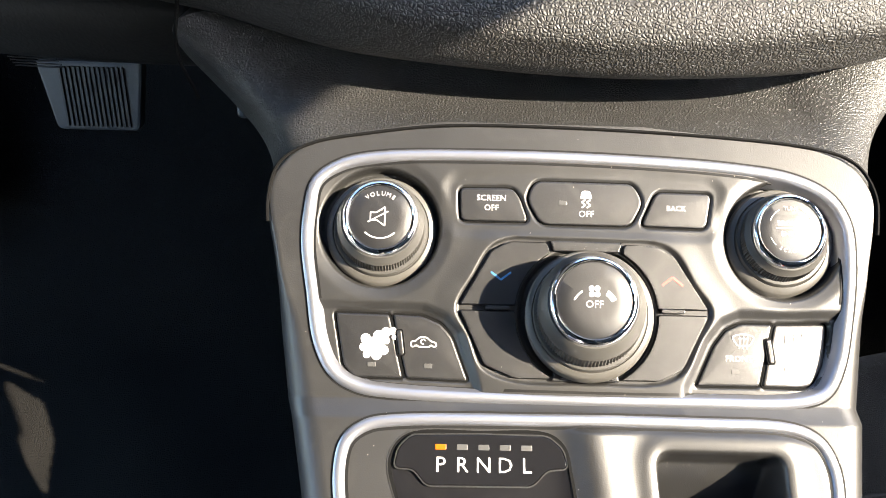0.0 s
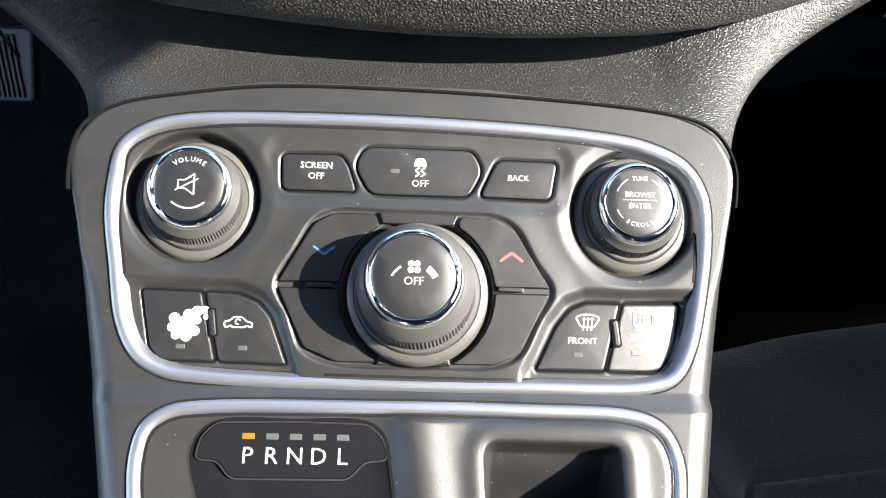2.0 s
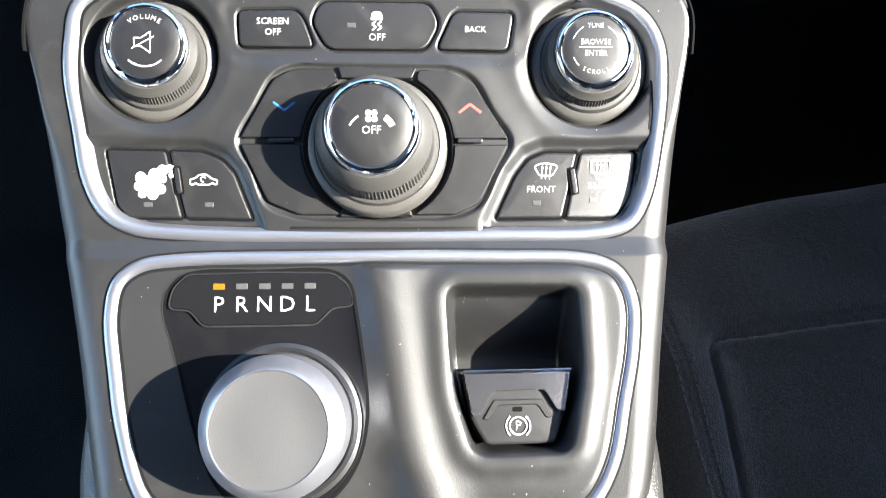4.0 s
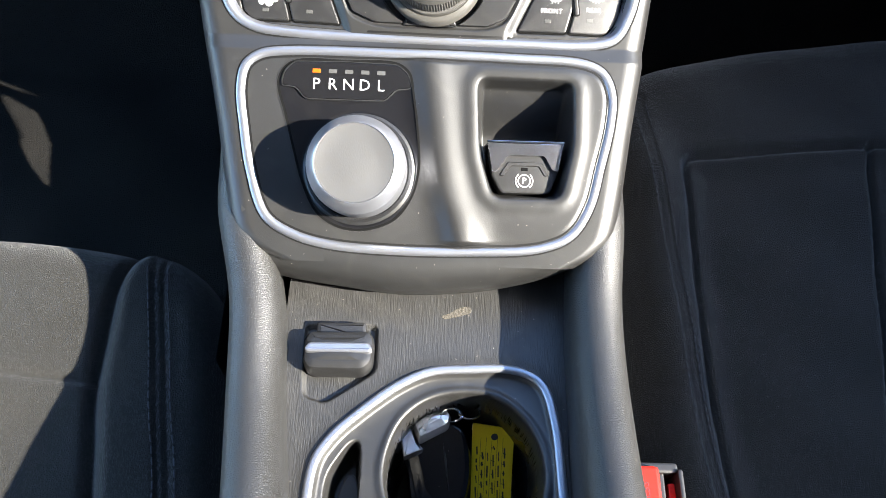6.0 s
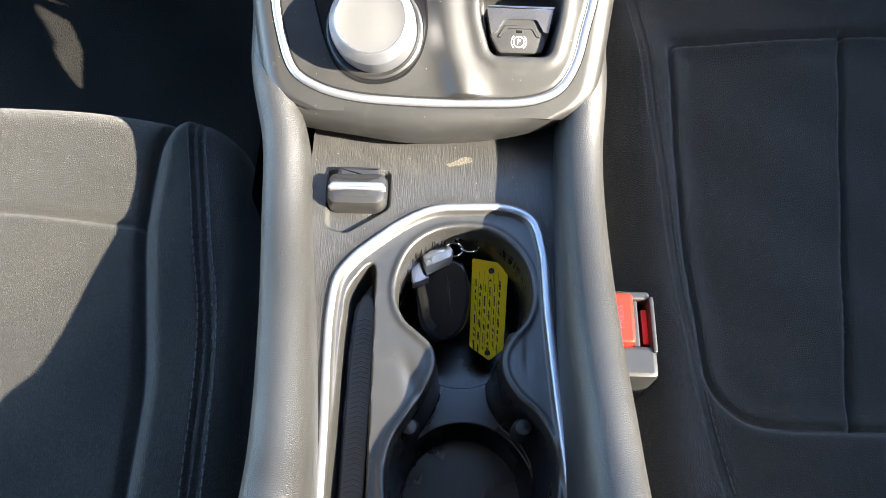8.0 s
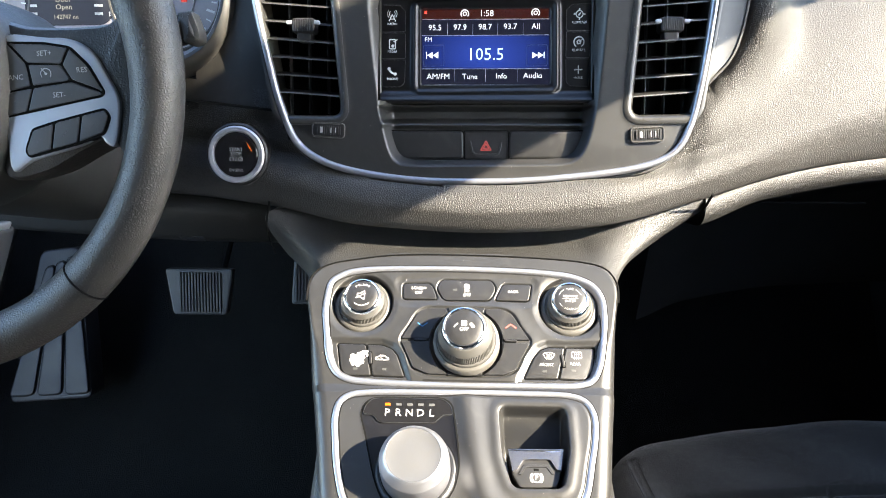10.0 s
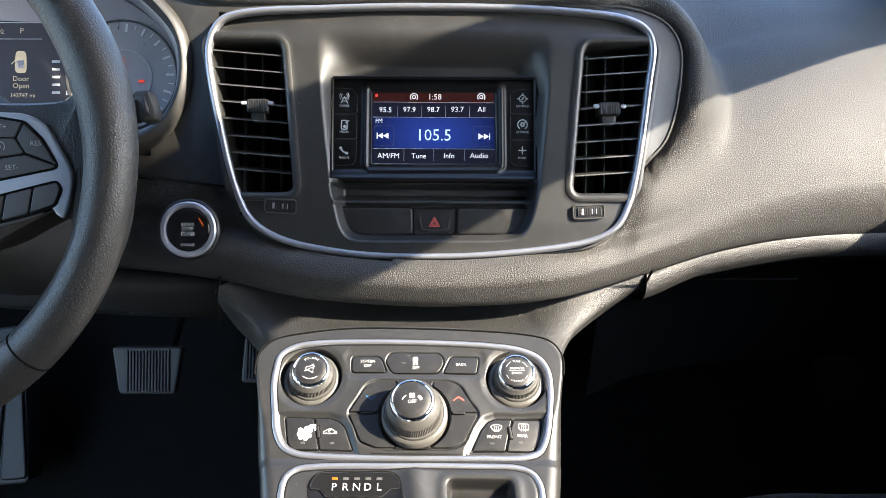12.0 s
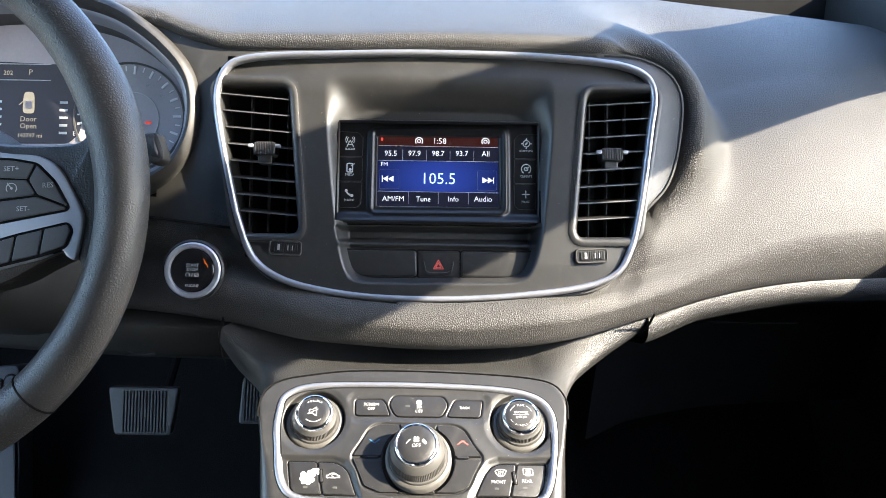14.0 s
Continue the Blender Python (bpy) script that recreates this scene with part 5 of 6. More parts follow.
def center_stack():
    ob = thing("center_stack", DASH, "black centre dashboard bezel with silver trim and two air vents", "dashboard bezel")
    part("bezel", field(-204, 199, -117, 112, 0.9, bezel_height, lambda U, V: (inside(BEZEL, U, V) < 1.0) & (inside(HOUSING, U, V) > -2)), PLASTIC, ob, "", FD, 70)
    part("trim_ring", band(BEZEL, [(-3.0, -5), (-2.9, 0.4), (-2.2, 1.6), (-0.7, 2.4), (0.9, 2.4), (2.2, 1.6), (2.8, 0.4), (2.8, -8)]), SATIN, ob, "satin silver trim round the bezel", FD)
    for nm, o, s in (("vent", VENT_L, -1), ("vent", VENT_R, 1)):
        vt = part(nm, band(o, [(-1.6, -20), (-1.0, -4), (0.4, -0.6), (2.4, 0.8), (5.0, 0.9), (7.0, 0.2), (7.2, -3)]), PLASTIC, ob, "air vent with a dark satin surround", FD)
        part("back", plate(outset(o, -0.5), -37, -33.2, 0.4), BLACK, vt, "", FD)
        for i in range(8):
            v = 66 - i * 15.0
            line = np.linspace(-210, 210, 1200)
            hits = line[(inside(o, line, np.full(1200, v)) < -0.8) & (inside(BEZEL, line, np.full(1200, v)) < -2)]
            if len(hits):
                a, b = hits.min(), hits.max()
                rows = [np.array([(x, v + dv + 0.075 * (s * x - 158), z) for x in np.linspace(a, b, 8)]) for dv, z in ((0.7, -3.0), (-0.7, -3.0), (3.2, -22), (4.6, -22), (0.7, -3.0))]
                part("slat", loft(rows, False), PLASTIC_DARK, vt, "", FD)
                part("slat_edge", loft([np.array([(x, v + dv + 0.075 * (s * x - 158), z) for x in np.linspace(a, b, 8)]) for dv, z in ((0.4, -3.4), (0.35, -2.7), (-0.35, -2.7), (-0.4, -3.4))], False), DIAL_TOP, vt, "", FD)
        for k in (-1, 0, 1):
            u = s * 158 + k * 17
            part("vane", plate(np.array([(u - 0.5, 72), (u + 0.5, 72), (u + 0.5, -55), (u - 0.5, -55)]), -32, -22, 0.2), PLASTIC_DARK, vt, "", FD)
        t = part("slider", moved(join(box(-10, 10, -7, 5.5, -14, 3.5, 3), box(-6.5, 6.5, -14, -5, -14, -1, 2), *[box(-8.5 + j * 1.5, -7.7 + j * 1.5, -6, 4.5, 3, 4.3, 0.2) for j in range(12)]), pose(s * 158, 20, -3.5)), PLASTIC_DARK, vt, "ribbed vent slider", FD)
        for d in (-12, 12):
            part("slider_tip", moved(box(-2.5, 2.5, -1.6, 1.6, -1, 2.6, 1), pose(s * 158 + d, 21.5, -2.0)), SATIN_GREY, vt, "", FD)
    for u, v, a in ((-137, -70.5, -3), (139.5, -73.5, 3)):
        w = part("thumb_wheel", moved(plate(rounded([(-13.5, -5.5), (13.5, -5.5), (13.5, 5.5), (-13.5, 5.5)], 2.5), -2, 1.4, 0.8), pose(u, v, 0, 0, 0, a)), PLASTIC_DARK, ob, "vent thumb wheel in a slot", FD)
        part("slot_edge", moved(band(rounded([(-13.5, -5.5), (13.5, -5.5), (13.5, 5.5), (-13.5, 5.5)], 2.5), [(-0.2, -1), (-0.1, 2.2), (0.9, 2.2), (1.3, -1)]), pose(u, v, 0, 0, 0, a)), KNOB_SKIRT, w, "", FD)
        part("wheel_ribs", moved(join(*[box(-10 + j * 2, -8.9 + j * 2, -3.6, 3.6, 1, 2.6, 0.2) for j in range(11)]), pose(u, v, 0, 0, 0, a)), PLASTIC_DARK, w, "", FD)
        part("mark", moved(join(box(-6.6, -4.6, -2.6, 2.6, 2.5, 2.75, 0.3), box(2.2, 3.2, -2.2, 2.2, 2.5, 2.75, 0.3), box(6.2, 7.0, -2.2, 2.2, 2.5, 2.75, 0.3)), pose(u, v, 0, 0, 0, a)), GREYPRINT, w, "", FD)
    # the row of blank panels below the open ledge
    blank_l = rounded([(-87.5, -71), (-19.2, -70.8), (-18.6, -94.6), (-68, -95.2), (-79, -91)], 4)
    blank_r = rounded([(89.5, -70.8), (21.4, -70.8), (21.8, -94.6), (76, -94), (84, -88)], 4)
    part("blank_panel", plate(blank_l, -24, -13.6, 1.5, 0.3), BUTTON, ob, "", FD)
    part("blank_panel", plate(blank_r, -24, -13.6, 1.5, 0.3), BUTTON, ob, "", FD)
    hz = part("hazard_button", plate(rounded([(-18, -71), (20.2, -71), (20.4, -95), (-17.2, -95)], 1.5), -24, -14.6, 0.6), BUTTON, ob, "hazard light button", FD)
    part("button_lip", plate(rounded([(-13.5, -80), (-11.5, -90), (-8, -92.6), (10, -92.6), (13.5, -90), (15.5, -80), (14.2, -80), (12, -88.6), (9, -90.4), (-7, -90.4), (-10, -88.6), (-12.2, -80)], 0.8, 2), -15, -13.2, 0.5), PLASTIC, hz, "", FD)
    for o in (blank_l, blank_r, rounded([(-18, -71), (20.2, -71), (20.4, -95), (-17.2, -95)], 1.5)):
        part("gap", band(outset(o, 0.7), [(-0.6, -20), (-0.6, -13.8), (0.6, -13.8), (0.6, -20)]), BLACK, ob, "", FD)
    for r, w in ((5.4, 0.8), (3.0, 0.8)):
        p = arcpts((1, -84.6), r, 90, 330, 3)
        part("icon", join(*[bar(*p[i - 1], *p[i], w, -14.7, -14.45) for i in range(3)]), RED, hz, "red warning triangle", FD)
    return ob


center_stack()


def radio():
    ob = thing("radio", (0.0836, 0.349, 0.655), "black touchscreen radio with six side buttons", "radio")
    scr = rounded([(-58, 36.2), (57, 37), (58, -30.4), (-58, -31.2)], 3.5)
    frame_line = rounded([(-61.5, 40.5), (60.5, 42), (62, -34.5), (-62, -35.5)], 5)

    def face(U, V):
        d = inside(frame_line, U, V)
        h = -17.5 + 7.0 * smooth(-34, -45, V) + 1.8 * np.exp(-((d - 1) / 2.6) ** 2) + 1.2 * (1 - smooth(0, 5, d))
        h = h - 3.2 * (1 - smooth(-1.6, -0.2, inside(scr, U, V)))
        return h - 1.0 * smooth(-2.2, 0.3, inside(HOUSING, U, V)) ** 2

    part("housing", field(-97, 97, -48.5, 52, 0.8, face, lambda U, V: inside(HOUSING, U, V) < 0.4), RADIO_BLACK, ob, "satin black face round the screen", FD, 60)
    part("back", plate(outset(HOUSING, -1), -60, -30, 1), BLACK, ob, "", FD)
    part("housing_lip", loft([at_h(outset(HOUSING, o), h + 7.0 * smooth(-34, -45, HOUSING[:, 1])) for o, h in ((-3.2, -18.5), (-2.6, -16.9), (-1.6, -16.4), (-0.6, -16.7), (-0.1, -17.6), (0.0, -24))]), RADIO_BLACK, ob, "raised edge of the radio face", FD)
    part("gap", band(outset(HOUSING, 0.6), [(-0.8, -30), (-0.8, -17.6), (0.6, -17.6), (0.8, -30)]), BLACK, ob, "", FD)
    z = -18.6
    s = part("screen", plate(outset(scr, -1.2), -20, z, 0.1), SCREEN_DARK, ob, "lit radio screen", FD)
    part("screen_glow", plate(np.array([(-56, 12.6), (55.4, 12.8), (56, -15.8), (-56.4, -16)]), z - 0.2, z + 0.05, 0.02), SCREEN, s, "blue band of the display", FD)
    part("screen_head", plate(np.array([(-55.6, 35), (54.6, 35.6), (55, 27), (-55.8, 26.8)]), z - 0.2, z + 0.05, 0.02), SCREEN_RED, s, "", FD)
    lines = [bar(-56, 26.6, 55.4, 26.8, 0.45, z, z + 0.12), bar(-56, 12.8, 55.6, 13.2, 0.45, z, z + 0.12), bar(-56.4, -16, 56, -15.8, 0.45, z, z + 0.12), bar(-56, -30, 56, -29.6, 0.45, z, z + 0.12)]
    lines += [bar(u, 13.2, u, 23, 0.35, z, z + 0.12) for u in (-33.6, -11.4, 10.4, 32.6)] + [bar(u, -16, u, -27, 0.35, z, z + 0.12) for u in (-27.6, 0, 28)]
    for q in lines:
        part("screen_line", q, GREYPRINT, s, "", FD)
    for u in (-45.8, 45.2):
        part("soft_key", band(rounded([(u - 9, 4.6), (u + 9, 4.8), (u + 9, -13.4), (u - 9, -13.6)], 1.5, 3), [(-0.15, z), (-0.15, z + 0.12), (0.15, z + 0.12), (0.15, z)]), LAMP_OFF, s, "", FD)
    h = z + 0.1
    for wd, sz, u, v in (("1:58", 5.4, 0.5, 31.6), ("95.5", 5.0, -44.7, 19.4), ("97.9", 5.0, -22.7, 19.7), ("98.7", 5.0, -0.7, 20.0), ("93.7", 5.0, 21.4, 20.3), ("All", 5.0, 43.7, 20.4), ("FM", 4.0, -50.6, 9.2),
                         ("105.5", 10.8, -0.1, -3.8), ("AM/FM", 5.0, -41.7, -22.8), ("Tune", 4.8, -13.8, -22.8), ("Info", 4.8, 14.0, -22.4), ("Audio", 5.0, 41.7, -22.0)):
        text("lettering", wd, sz, u, v, h, FD, GLOW_BLUE if sz > 9 else GLOW, s)
    for u, d in ((-45.8, -1), (44.9, 1)):
        tri = [plate(np.array([(u + d * 4.6 + k, -4.2), (u - d * 0.4 + k, -1.4), (u - d * 0.4 + k, -7.0)][::d]), h, h + 0.1, 0.02) for k in (-d * 3.6, d * 1.4)]
        part("icon", join(*tri, bar(u + d * 6.4, -1.4, u + d * 6.4, -7.0, 0.8, h, h + 0.1)), GLOW, s, "skip arrows", FD)
    for c in ((-18.6, 31.4), (43.3, 32)):
        part("icon", join(arcbar(c, 3.4, -40, 220, 0.9, h, h + 0.1), arcbar(c, 1.5, 0, 360, 0.8, h, h + 0.1, 16)), GLOW, s, "", FD)
    part("signal_mark", join(box(-54, -52, 31.4, 34, h, h + 0.1, 0.2)), GLOW_RED, s, "", FD)
    for side, words in ((-1, ("RADIO", "MEDIA", "PHONE")), (1, ("COMPASS", "CLIMATE", "MORE"))):
        for i, wd in enumerate(words):
            u, v = (-82.2 if side < 0 else 81.2), (27.8 if side < 0 else 28.8) - i * 23.7
            o = [(-92, 39), (-75, 38.2), (-70.6, 33.5), (-70.8, 16.2), (-92, 15.8)] if i == 0 else [(-92, 14.6), (-70.9, 15.0), (-70.9, -7.0), (-91.6, -7.2)] if i == 1 else [(-91.6, -8.4), (-70.9, -8.2), (-71.7, -28), (-75, -31.4), (-91.2, -31.8)]
            o = rounded([(-x * 0.992 if side > 0 else x, y + (0.6 if side > 0 else 0)) for x, y in o], 1.4)
            b = part("button", plate(o, -22, -16.4, 0.5, 0.2), RADIO_BLACK, ob, "", FD)
            part("button_edge", band(o, [(-0.3, -17.8), (-0.25, -16.3), (0.25, -16.3), (0.3, -17.8)]), PLASTIC, b, "", FD)
            text("lettering", wd, 2.1, u, v - 5.4, -16.0, FD, WHITE, b)
            c, zz = (u, v + 1.6), -16.05
            if wd == "RADIO":
                ic = [bar(u, v + 3, u - 3, v - 3, 0.7, zz, zz + 0.1), bar(u, v + 3, u + 3, v - 3, 0.7, zz, zz + 0.1), bar(u - 1.8, v - 1, u + 1.8, v - 1, 0.6, zz, zz + 0.1), arcbar((u, v + 3.4), 2.6, -50, 50, 0.6, zz, zz + 0.1), arcbar((u, v + 3.4), 2.6, 130, 230, 0.6, zz, zz + 0.1),
                      arcbar((u, v + 3.4), 4.2, -45, 45, 0.6, zz, zz + 0.1), arcbar((u, v + 3.4), 4.2, 135, 225, 0.6, zz, zz + 0.1)]
            elif wd == "MEDIA":
                ic = [band(rounded([(u - 2.6, v + 5), (u + 2.6, v + 5), (u + 2.6, v - 3), (u - 2.6, v - 3)], 0.8, 2), [(-0.5, zz), (-0.5, zz + 0.1), (0.5, zz + 0.1), (0.5, zz)]), bar(u + 1, v + 3, u + 4.6, v + 5, 0.8, zz, zz + 0.1), disc((u + 0.4, v - 0.6), 1.4, zz, zz + 0.1, 10, 0.05)]
            elif wd == "PHONE":
                ic = [arcbar((u + 3, v + 5.4), 6.4, 195, 262, 1.5, zz, zz + 0.1), disc((u - 3.0, v + 3.4), 1.4, zz, zz + 0.1, 10, 0.05), disc((u + 2.4, v - 1.2), 1.4, zz, zz + 0.1, 10, 0.05)]
            elif wd == "COMPASS":
                ic = [arcbar(c, 3.0, 0, 360, 0.8, zz, zz + 0.1, 20)] + [bar(u + 3 * math.cos(a), v + 1.6 + 3 * math.sin(a), u + 5 * math.cos(a), v + 1.6 + 5 * math.sin(a), 1.0, zz, zz + 0.1) for a in (0, 1.571, 3.142, 4.712)] + [bar(u - 1, v + 0.4, u + 1, v + 2.8, 1.4, zz, zz + 0.1)]
            elif wd == "CLIMATE":
                ic = [arcbar(c, 4.4, -60, 240, 0.9, zz, zz + 0.1, 16), arcbar(c, 1.6, 0, 360, 1.0, zz, zz + 0.1, 14), bar(u, v + 1.6, u + 3, v + 4, 0.8, zz, zz + 0.1)]
            else:
                ic = [bar(u - 3.6, v + 1.6, u + 3.6, v + 1.6, 0.9, zz, zz + 0.1), bar(u, v + 5.2, u, v - 2.0, 0.9, zz, zz + 0.1)]
            part("icon", join(*ic), WHITE, b, "", FD)
    return ob


radio()


# ---- driver's side: start button, cluster, stalk, wheel ----
def start_button():
    ob = thing("start_button", (-0.137, 0.33, 0.575), "round engine start button with a silver ring", "start button")
    c, h0 = (-221, -92), -9
    part("bezel", lathe([(28, h0 - 14), (28, h0 + 1), (26.5, h0 + 2.5), (25, h0 + 2)], 64, c), PLASTIC_DARK, ob, "", FD)
    part("ring", lathe([(25.4, h0 - 2), (25.3, h0 + 3.6), (24, h0 + 4.8), (21, h0 + 4.6), (20, h0 + 3), (19.8, h0)], 64, c), SATIN_GREY, ob, "satin silver ring", FD)
    k = part("cap", lathe([(19.8, h0 - 1), (19.6, h0 + 3.4), (18.8, h0 + 4.0), (10, h0 + 3.6), (0.4, h0 + 3.5)], 56, c), GLOSS, ob, "gloss black push cap", FD)
    z = h0 + 3.75
    for wd, sz, v in (("START", 3.0, -87.6), ("STOP", 3.0, -91.4)):
        text("lettering", wd, sz, c[0], v, z, FD, WHITE, k)
    text("lettering", "ENGINE", 2.6, c[0], -106.0, z + 0.1, FD, GREYPRINT, k)
    text("lettering", "RUN", 3.2, c[0] + 12.4, -84.8, z, FD, GLOW_ORANGE, k, turn=-62)
    part("icon", join(arcbar((c[0] - 4, -96), 1.8, -60, 240, 0.5, z, z + 0.1), bar(c[0] - 0.8, -97.6, c[0] + 0.8, -94.4, 0.5, z, z + 0.1), arcbar((c[0] + 4, -96), 1.8, 0, 360, 0.5, z, z + 0.1, 16), bar(c[0] + 3, -97, c[0] + 5.4, -95, 0.5, z, z + 0.1)), WHITE, k, "", FD)
    return ob


start_button()


def instrument_cluster():
    ob = thing("instrument_cluster", (-0.32, 0.38, 0.70), "instrument cluster with two gauges and a lit centre screen", "instrument cluster")
    r0 = CLUSTER_RIM
    c = np.array(CL, float)
    part("hood", loft([at_h(outset(r0, 9), -40), at_h(outset(r0, 7), -16), at_h(outset(r0, 3), -9), at_h(r0, -8), at_h(outset(r0, -4), -12), at_h(outset(r0, -7), -24)]), FASCIA, ob, "black hood round the gauges", FD, 60)
    part("rim", band(outset(r0, -9.5), [(-4, -44), (-3.0, -33), (0, -25), (2.6, -23), (3.2, -30)]), SATIN, ob, "satin silver inner rim", FD)
    part("tunnel", loft([at_h(outset(r0, -11), -30), at_h(c + (outset(r0, -11) - c) * 0.97, -74)]), PLASTIC_DARK, ob, "", FD)
    f = part("face", plate(c + (outset(r0, -10) - c) * 0.99, -78, -73, 0.5), CLUSTER, ob, "gauge face, cover-lens haze put into its pale colour", FD)
    for u in (-307, -493):
        g = part("gauge", band(np.array(arcpts((u, 60), 54, 0, 354, 70)), [(-1.2, -74), (-0.9, -71.5), (0.9, -71.5), (1.2, -74)]), GREY_RING, ob, "round gauge with white ticks", FD)
        part("ticks", join(*[bar(u + 51 * math.cos(a), 60 + 51 * math.sin(a), u + (46 if i % 2 else 43) * math.cos(a), 60 + (46 if i % 2 else 43) * math.sin(a), 2.2 if i % 2 == 0 else 1.2, -73, -72.2) for i, a in enumerate(np.radians(np.arange(-40, 221, 10.4)))]), WORN, g, "", FD)
        part("inner_ring", band(np.array(arcpts((u + 2, 58), 27, 0, 354, 50)), [(-0.5, -74), (-0.4, -72), (0.4, -72), (0.5, -74)]), WHITE, g, "", FD)
        part("needle", bar(u + 1, 66, u + 1, 77, 1.8, -71, -70), GLOW_RED, g, "red needle", FD)
        part("warning_lamp", box(u + 16, u + 22, 53, 56, -72.6, -72.0, 0.8), GLOW_RED, g, "", FD)
        for k, wd in enumerate(("80", "90", "100", "110")):
            a = radians(108 - k * 24)
            text("lettering", wd, 4.2, u + 37 * math.cos(a), 60 + 37 * math.sin(a), -72.4, FD, GREYPRINT, g)
    s = part("info_screen", plate(rounded([(-444, 113), (-372, 111), (-356, 74), (-354, 44), (-366, 32), (-444, 31)], 6), -74, -72.4, 0.3), CLUSTER_SCREEN, ob, "lit information screen", FD)
    h = -72.3
    for wd, sz, u, v in (("202", 4.6, -427, 101.5), ("P", 5.6, -405, 102.5), ("Door", 5.2, -405.8, 55.7), ("Open", 5.2, -405.6, 48.8), ("142747 mi", 4.2, -404, 39.4)):
        text("lettering", wd, sz, u, v, h, FD, GLOW_WARM, s)
    body = rounded([(-410.5, 61.5), (-401, 61.5), (-400, 66), (-400.4, 79), (-402, 83), (-409.4, 83), (-411, 79), (-411.5, 66)], 2.5)
    part("car_roof", plate(rounded([(-409.4, 66), (-402.2, 66), (-402.4, 74), (-409.2, 74)], 1), h + 0.2, h + 0.4, 0.05), CLUSTER, s, "", FD)
    part("car_icon", join(plate(body, h, h + 0.2, 0.05), bar(-411, 74, -415, 70, 1.0, h, h + 0.2)), GLOW_WARM, s, "small car picture with an open door", FD)
    for v in (110.5, 94.5):
        part("screen_line", bar(-442, v, -385, v + 0.4, 0.8, h, h + 0.1), WHITE, s, "", FD)
    for u in (-375.5, -440):
        for i in range(5):
            part("level_bar", bar(u, 42.6 + i * 7.6, u + 8, 42.6 + i * 7.6, 2.4, -72.6, -72.2), WHITE, ob, "", FD)
    text("lettering", "E", 4.4, -360.5, 42, -72.3, FD, WHITE, ob)
    return ob


instrument_cluster()


def stalk():
    ob = thing("wiper_stalk", (-0.16, 0.30, 0.66), "black wiper stalk, its sunlit end in a lighter colour", "stalk")
    o = rounded([(-246, 19.5), (-233, 21), (-226.6, 4), (-226.8, -3), (-234, -6), (-241, -4)], 3)
    # sunlit end lighter than the shaded collar: light put into the colour
    part("end", plate(o, 46, 62, 4, 2), FASCIA, ob, "", FD)
    part("collar", plate(rounded([(-258, 18), (-246.5, 19), (-241.5, -4), (-255, -6)], 3), 46, 59, 3, 1), PLASTIC_DARK, ob, "", FD)
    part("arm", tube(strand([(-242, 6, 56), (-290, 2, 52), (-350, -20, 45)], 8), np.linspace(9, 12, 17), 12), PLASTIC_DARK, ob, "", FD)
    return ob


stalk()


